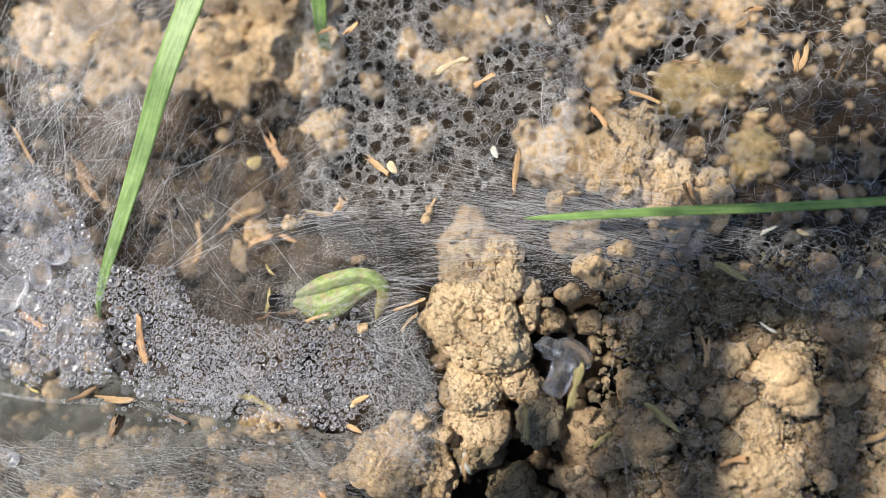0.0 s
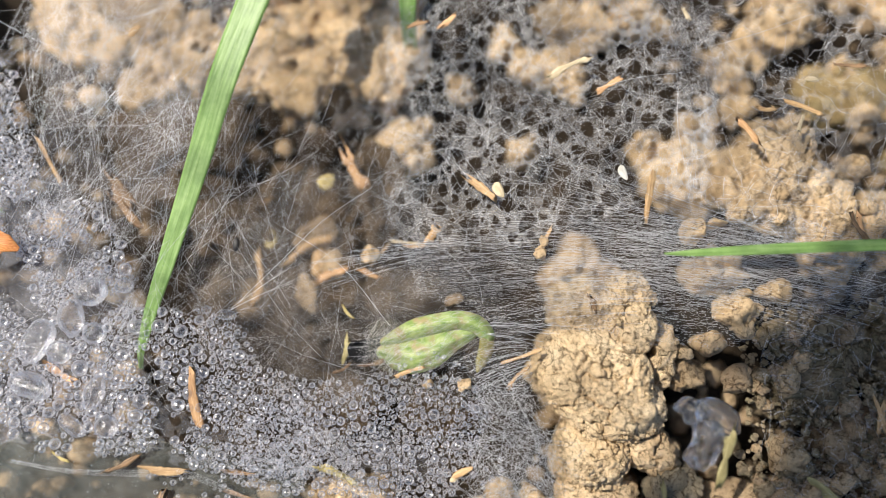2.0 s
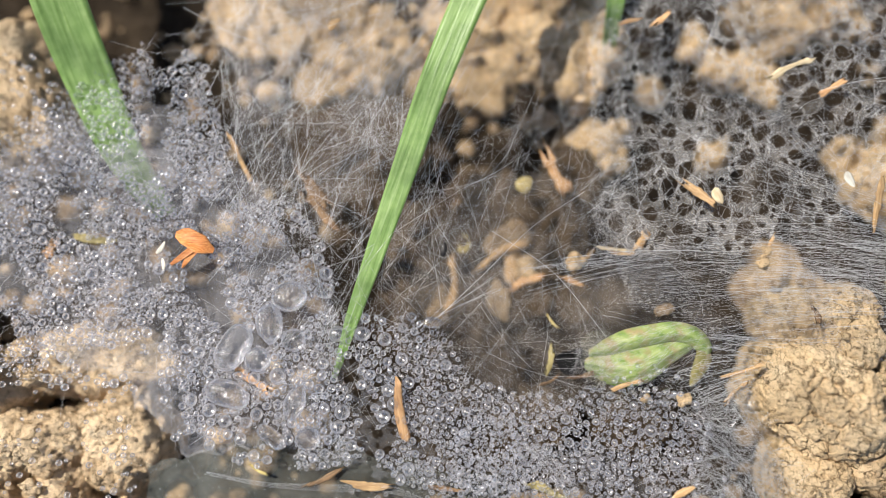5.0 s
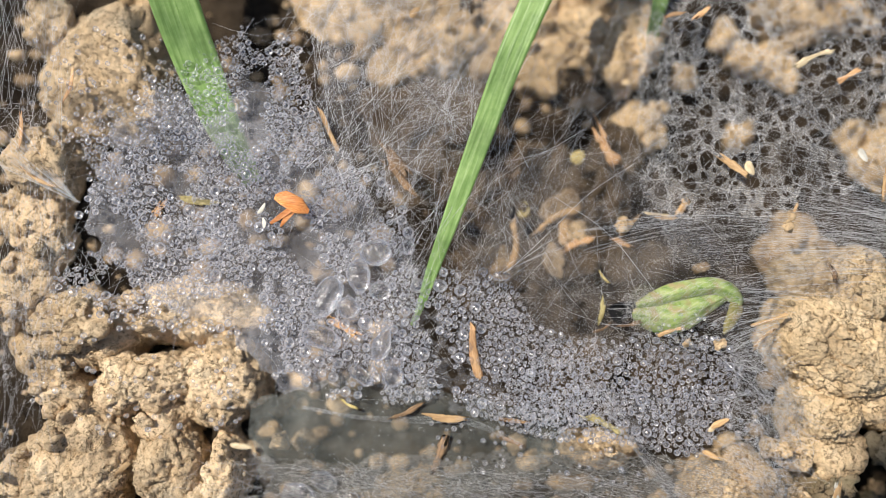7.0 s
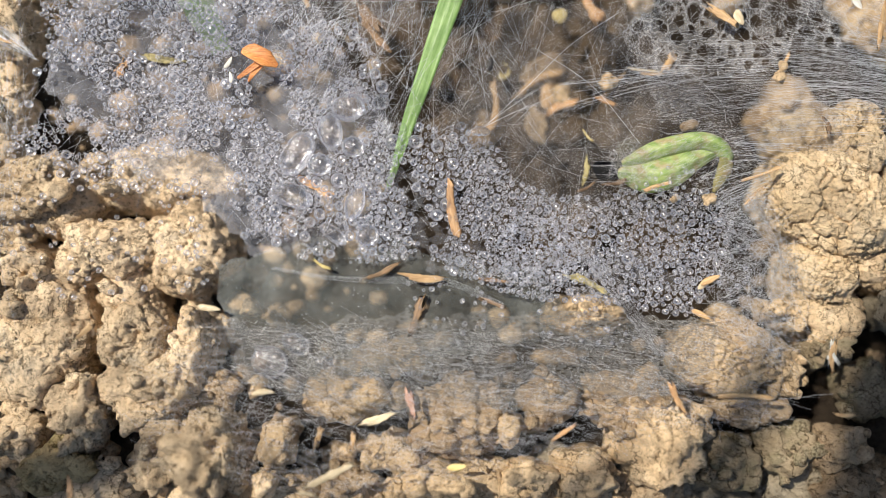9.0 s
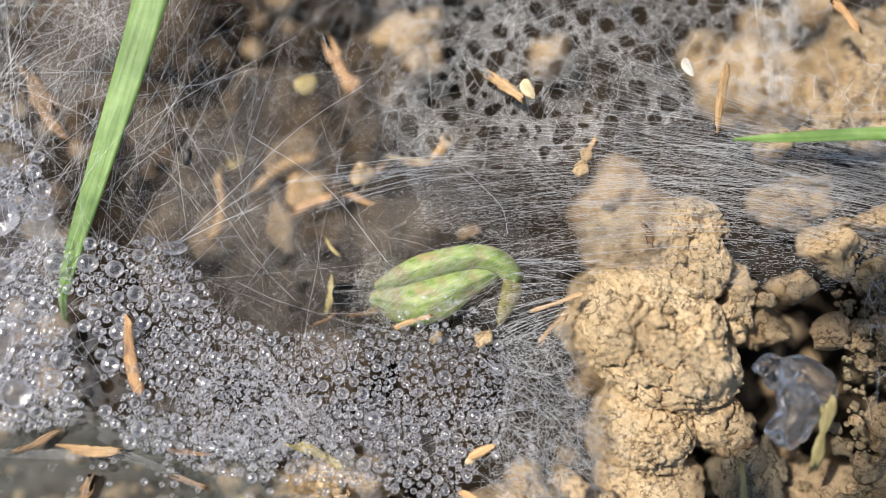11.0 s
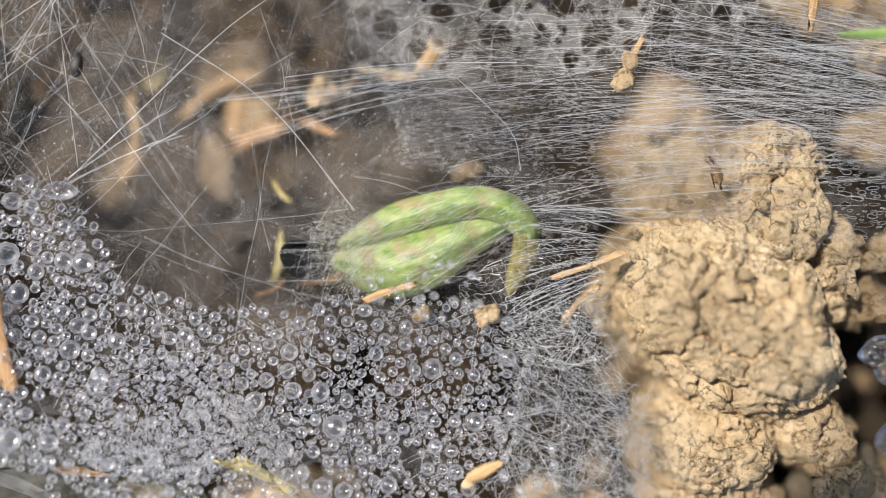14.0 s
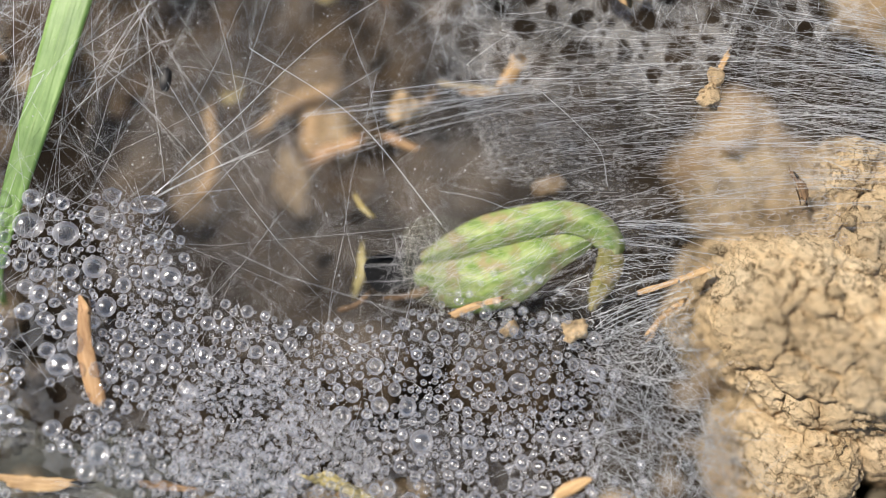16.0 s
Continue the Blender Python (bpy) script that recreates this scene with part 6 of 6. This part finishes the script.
bit("straw", "yellow", -52.8, -7, 0.5, 1.73, 0.43, -30)
bit("straw", "brown", -46.7, -7.7, 0.5, 3.09, 0.62, 26)
bit("straw", "tan", -42.2, -8.2, 0.4, 3.84, 0.93, -4)
bit("straw", "brown", -34.9, -8.5, 0.4, 2.85, 0.56, -6)
bit("straw", "green", -25.2, -8.7, 0, 3.98, 0.93, -25)
bit("straw", "brown", -35.1, -10.8, -0.4, 2.50, 0.56, -20)
bit("straw", "brown", -43, -12.4, 0.2, 3.35, 1.06, 72)
bit("husk", "tan", -12.8, -8.2, 0.9, 2.34, 0.68, 25)
bit("husk", "pale", -13.5, -8.6, 0.7, 1.48, 0.56, 45)
bit("husk", "tan", -13.6, -11.7, 0.2, 2.11, 0.62, -25)
bit("husk", "pale", -64.2, -11.6, 0.8, 2.22, 0.68, -5)
bit("straw", "tan", -56.2, 23.2, -0.6, 4.64, 0.69, -65)
bit("straw", "brown", -48.3, 18.3, -1, 4.66, 1.13, -50)
bit("straw", "tan", -87.8, 16.9, 0.6, 4.33, 0.43, -28)
bit("straw", "orange", -85.3, 27.4, 0.6, 3.95, 0.43, 82)
bit("straw", "orange", -90.2, 22, 0.6, 4.08, 0.49, -86)
bit("straw", "green", -70.6, 14.9, -0.8, 3.14, 1.01, -8)
bit("straw", "orange", -74.9, 13.7, -0.8, 1.63, 1.13, 60)
bit("straw", "orange", -53.7, 1.1, -0.5, 3.76, 0.88, -30)
bit("husk", "pale", -64, -11.7, 1, 2.31, 0.58, -5)
bit("husk", "pale", -58.3, -20.2, 0.8, 2.32, 0.64, 5)
bit("straw", "pale", -51.4, -28.2, 1.2, 4.84, 0.81, 27)
bit("husk", "yellow", -38.7, -27.2, 1, 1.96, 0.69, 8)
bit("straw", "orange", -16.5, -20.2, 1.2, 2.77, 0.75, -65)
bit("straw", "tan", -9.3, -20.1, 1, 5.66, 0.64, -2)
bit("straw", "white", -0.7, -15.3, 1, 2.08, 0.58, 75)
bit("straw", "white", -0.2, -15.8, 1, 1.50, 0.46, -65)
bit("straw", "tan", 0.6, -21.6, 1, 2.08, 0.40, 0)
bit("straw", "pale", -46.6, -22.5, 0.6, 3.14, 0.87, 20)
bit("straw", "pink", -43.4, -21.1, 0.4, 2.45, 0.87, -75)
bit("straw", "tan", -52.6, -24.2, 0.6, 1.51, 0.70, 75)
bit("straw", "tan", -49.3, -24.8, 0.6, 1.51, 0.64, 80)
bit("straw", "tan", -76.5, -14.3, 1.2, 1.50, 0.58, 45)
bit("straw", "orange", -77.3, -29.6, 0.6, 1.97, 0.58, -75)
bit("straw", "orange", -27.8, -23.7, 0.8, 2.55, 0.46, 32)
bit("straw", "pale", -53.5, -30.1, 1, 1.96, 0.58, -10)
bit("straw", "tan", -18, 1.5, 0.8, 2.81, 0.50, 18)
bit("straw", "tan", -7, 3.1, 0.5, 3.77, 0.47, 20)
bit("straw", "brown", 0.2, 8.3, 0.3, 1.33, 0.69, -75)
bit("straw", "yellow", -24.7, 7.5, -2, 1.66, 0.30, -50)
bit("straw", "tan", -17.9, 14.4, -1.5, 2.50, 0.39, -3)
bit("straw", "orange", -22.5, 11.5, -2.5, 2.02, 0.61, -25)
bit("straw", "brown", -25.1, 1.8, -1.2, 1.97, 0.39, 30)
bit("straw", "tan", -7.2, 0.8, -1, 2.60, 0.52, 48)
bit("straw", "green", -25.0, 3.5, -2.4, 2.3, 0.7, 78)
bit("straw", "brown", -21.9, 2.3, -1.2, 2.4, 0.5, 14)
bit("straw", "brown", 2.7, -2.5, 0.5, 2.83, 0.16, 8)
bit("straw", "tan", -4.1, 15.5, 1.0, 1.2, 0.4, 62)
bit("husk", "white", -63.0, 13.9, 1.3, 1.5, 0.45, 60)
bit("husk", "white", -62.7, 12.3, 1.3, 1.2, 0.4, 100)


def petal_scrap():
    thing = tagged(new("petal_scrap"), "orange shrivelled petal scrap with split ends on the dew", "petal")
    def lobe(name, points, widths):
        return ribbon(name, points, widths, 0.25, 0.16, PETAL, thing, 20)
    lobe("petal_body", [(-61.6, 15.2, 1.0), (-60.4, 14.9, 1.5), (-59.0, 14.1, 1.5), (-57.9, 13.6, 1.1)], [0.5, 1.7, 1.9, 0.5])
    lobe("petal_strip", [(-59.6, 14.0, 1.2), (-60.8, 13.1, 1.2), (-62.0, 12.3, 1.0)], [0.7, 0.6, 0.3])
    lobe("petal_strip", [(-59.4, 13.8, 1.1), (-60.4, 12.7, 1.1), (-60.9, 12.0, 0.9)], [0.5, 0.5, 0.2])


petal_scrap()


def pellet():
    v, f = BALLS[3]
    p = v * (0.75, 0.33, 0.3) * (1 + 0.12 * noise3(v * 3, 5))[:, None]
    ob = new("black_pellet", mesh_of("black_pellet", p * MM, f, BLACK))
    ob.matrix_world = pose(-35.6 * MM, 14.1 * MM, 1.4 * MM, 0, 0, 84)
    tagged(ob, "tiny black pellet caught in the silk", "pellet")


pellet()


def pebble(x, y, z, a, b, tone, label):
    v, f = BALLS[3]
    s = np.random.RandomState(int(abs(x * 10))).rand(3) * 30
    p = v * (1 + 0.42 * noise3(v * 1.8 + s, 3) + 0.22 * noise3(v * 4 + s, 4))[:, None] * (a, b, 0.7 * min(a, b))
    ob = new("soil_crumb", mesh_of("soil_crumb", p * MM, f, SOIL[tone]))
    ob.matrix_world = pose(x * MM, y * MM, z * MM, 0, 0, 20)
    tagged(ob, label, "soil crumb", "loose crumbs")


pebble(-12.6, 0.3, 0.8, 0.75, 0.6, 0, "pale crumb tied into the guy threads")
pebble(-13.8, 8.8, -2.0, 0.9, 0.6, 1, "brown crumb under the silk above the leaf")
pebble(-16.2, 0.3, 0.6, 0.5, 0.4, 0, "small tan crumb beside the dew")
pebble(-5.0, 13.4, 1.0, 0.6, 0.7, 0, "pale crumb on the stretched silk")
pebble(-4.6, 14.5, 1.0, 0.5, 0.6, 0, "small pale crumb on the stretched silk")
pebble(-5.6, -11.0, 0.6, 0.95, 0.8, 0, "orange-tan crumb on the silk")
pebble(-22.5, 13.5, -2.0, 1.1, 0.8, 0, "tan crumb under the silk")
pebble(-29.6, 9.6, -6.0, 1.2, 1.7, 0, "tan crumb under the funnel silk")
pebble(-27.0, 13.0, -6.0, 1.3, 1.5, 0, "tan crumb under the funnel silk")
pebble(-29.0, 16.0, -6.5, 2.4, 1.8, 1, "brown crumb under the funnel silk")
pebble(-36.0, 9.0, -6.5, 2.2, 2.0, 1, "brown crumb under the funnel silk")


# ---- unseen tall plants, added to shade the place ----
def shade_plant(root, tips):
    """An unseen clump, added so that its leaf ends hang between the sun and the soil."""
    plant = tagged(new("unseen_shade_grass"), "unseen tall grass clump added to cast shade on the soil", "grass")
    for x, y, h, length, width, turn in tips:
        c = np.array([x, y, 0.0]) + np.array(TO_SUN) / TO_SUN.z * h
        d = np.array([math.cos(radians(turn)), math.sin(radians(turn)), 0])
        if d @ np.array([root[0] - x, root[1] - y, 0]) < 0:
            d = -d
        near, far = c + d * length / 2, c - d * length / 2
        stem = np.array([root[0], root[1], -10.0])
        ribbon("blade", [near, c + d * length / 5 + np.array([0, 0, 1.0]), c - d * length / 5 + np.array([0, 0, 1.0]), far], [width * 0.15, width, width * 0.9, width * 0.1], 0.03, 0.25, BLADE, plant)
        ribbon("stalk", [stem, stem * 0.7 + near * 0.3 + np.array([0, 0, 50.0]), near + np.array([0, 0, 8.0]) + d * 12, near], [0.9, 0.8, 0.7, 0.6], 0.1, 0.3, BLADE, plant)


shade_plant((-330, 250), [(19, -8, 330, 40, 6, 80), (25, -6, 330, 46, 7, 88), (28, -10, 330, 50, 6, 84), (43.5, -9, 330, 52, 8, 84), (54.5, -8, 330, 46, 9, 88), (36, 5, 330, 56, 9, 4), (46, 17, 330, 38, 11, 5), (50, 26, 330, 30, 8, 0), (14, -16, 330, 26, 4, 60)])
shade_plant((-380, 160), [(4, -25, 330, 36, 12, 80), (-84, -28, 330, 34, 8, 12), (-83, -37, 330, 30, 6, 20), (-50, -33, 330, 20, 3, 15), (-1, -33, 330, 24, 8, 70), (-12, -24, 330, 26, 5, 62), (-28, -29, 330, 20, 4, 30)])


# ---- what moves ----
def twig():
    ob_line = [(0, 0, 0), (6, 0.2, 0.1), (30, -0.8, 0.4), (70, 0.6, -0.5), (130, 0, 0)]
    line, n = glide(ob_line, 40), 12
    v = []
    for i, c in enumerate(line):
        r = np.interp(c[0], [0, 2, 8, 40, 130], [0.6, 1.2, 1.5, 1.8, 2.2])
        for k in range(n):
            q = 2 * math.pi * k / n
            v.append(c + np.array([0, math.cos(q), math.sin(q)]) * r * (1 + 0.08 * math.sin(3 * q + i * 0.7)))
    f = [[i * n + k, i * n + (k + 1) % n, i * n + n + (k + 1) % n, i * n + n + k] for i in range(39) for k in range(n)]
    f += [list(range(n))[::-1], [39 * n + k for k in range(n)]]
    return tagged(new("twig", mesh_of("twig", np.array(v) * MM, f, TWIG)), "thin dry brown twig passing above the web", "twig")


TWIG_THING = twig()


def motions():
    walk(RIGHT_BLADE, [(0, pose(0, 0, 0)), (4.7, pose(0, 0, 0)), (6.9, pose(-0.0003, 0.0010, 0)), (9.2, pose(-0.0005, 0.0020, 0)), (12, pose(-0.0008, 0.0022, 0)), (16, pose(-0.0008, 0.0022, 0))])
    rows = [(0, -95, -85, 84), (8.6, -95, -85, 84), (9.2, -36.7, -14.7, 40), (9.3, -32.6, -10, 40), (9.4, -30.4, -7.9, 40), (9.5, -28.4, -6, 40), (9.6, -22.1, -0.1, 40), (9.7, -20.2, 4.6, 40), (10.0, -21, 5, 40), (10.4, -36, -16, 44), (11.0, -95, -85, 84), (16, -95, -85, 84)]
    walk(TWIG_THING, [(t, pose(x * MM, y * MM, z * MM, 0, -32, 226)) for t, x, y, z in rows])


motions()
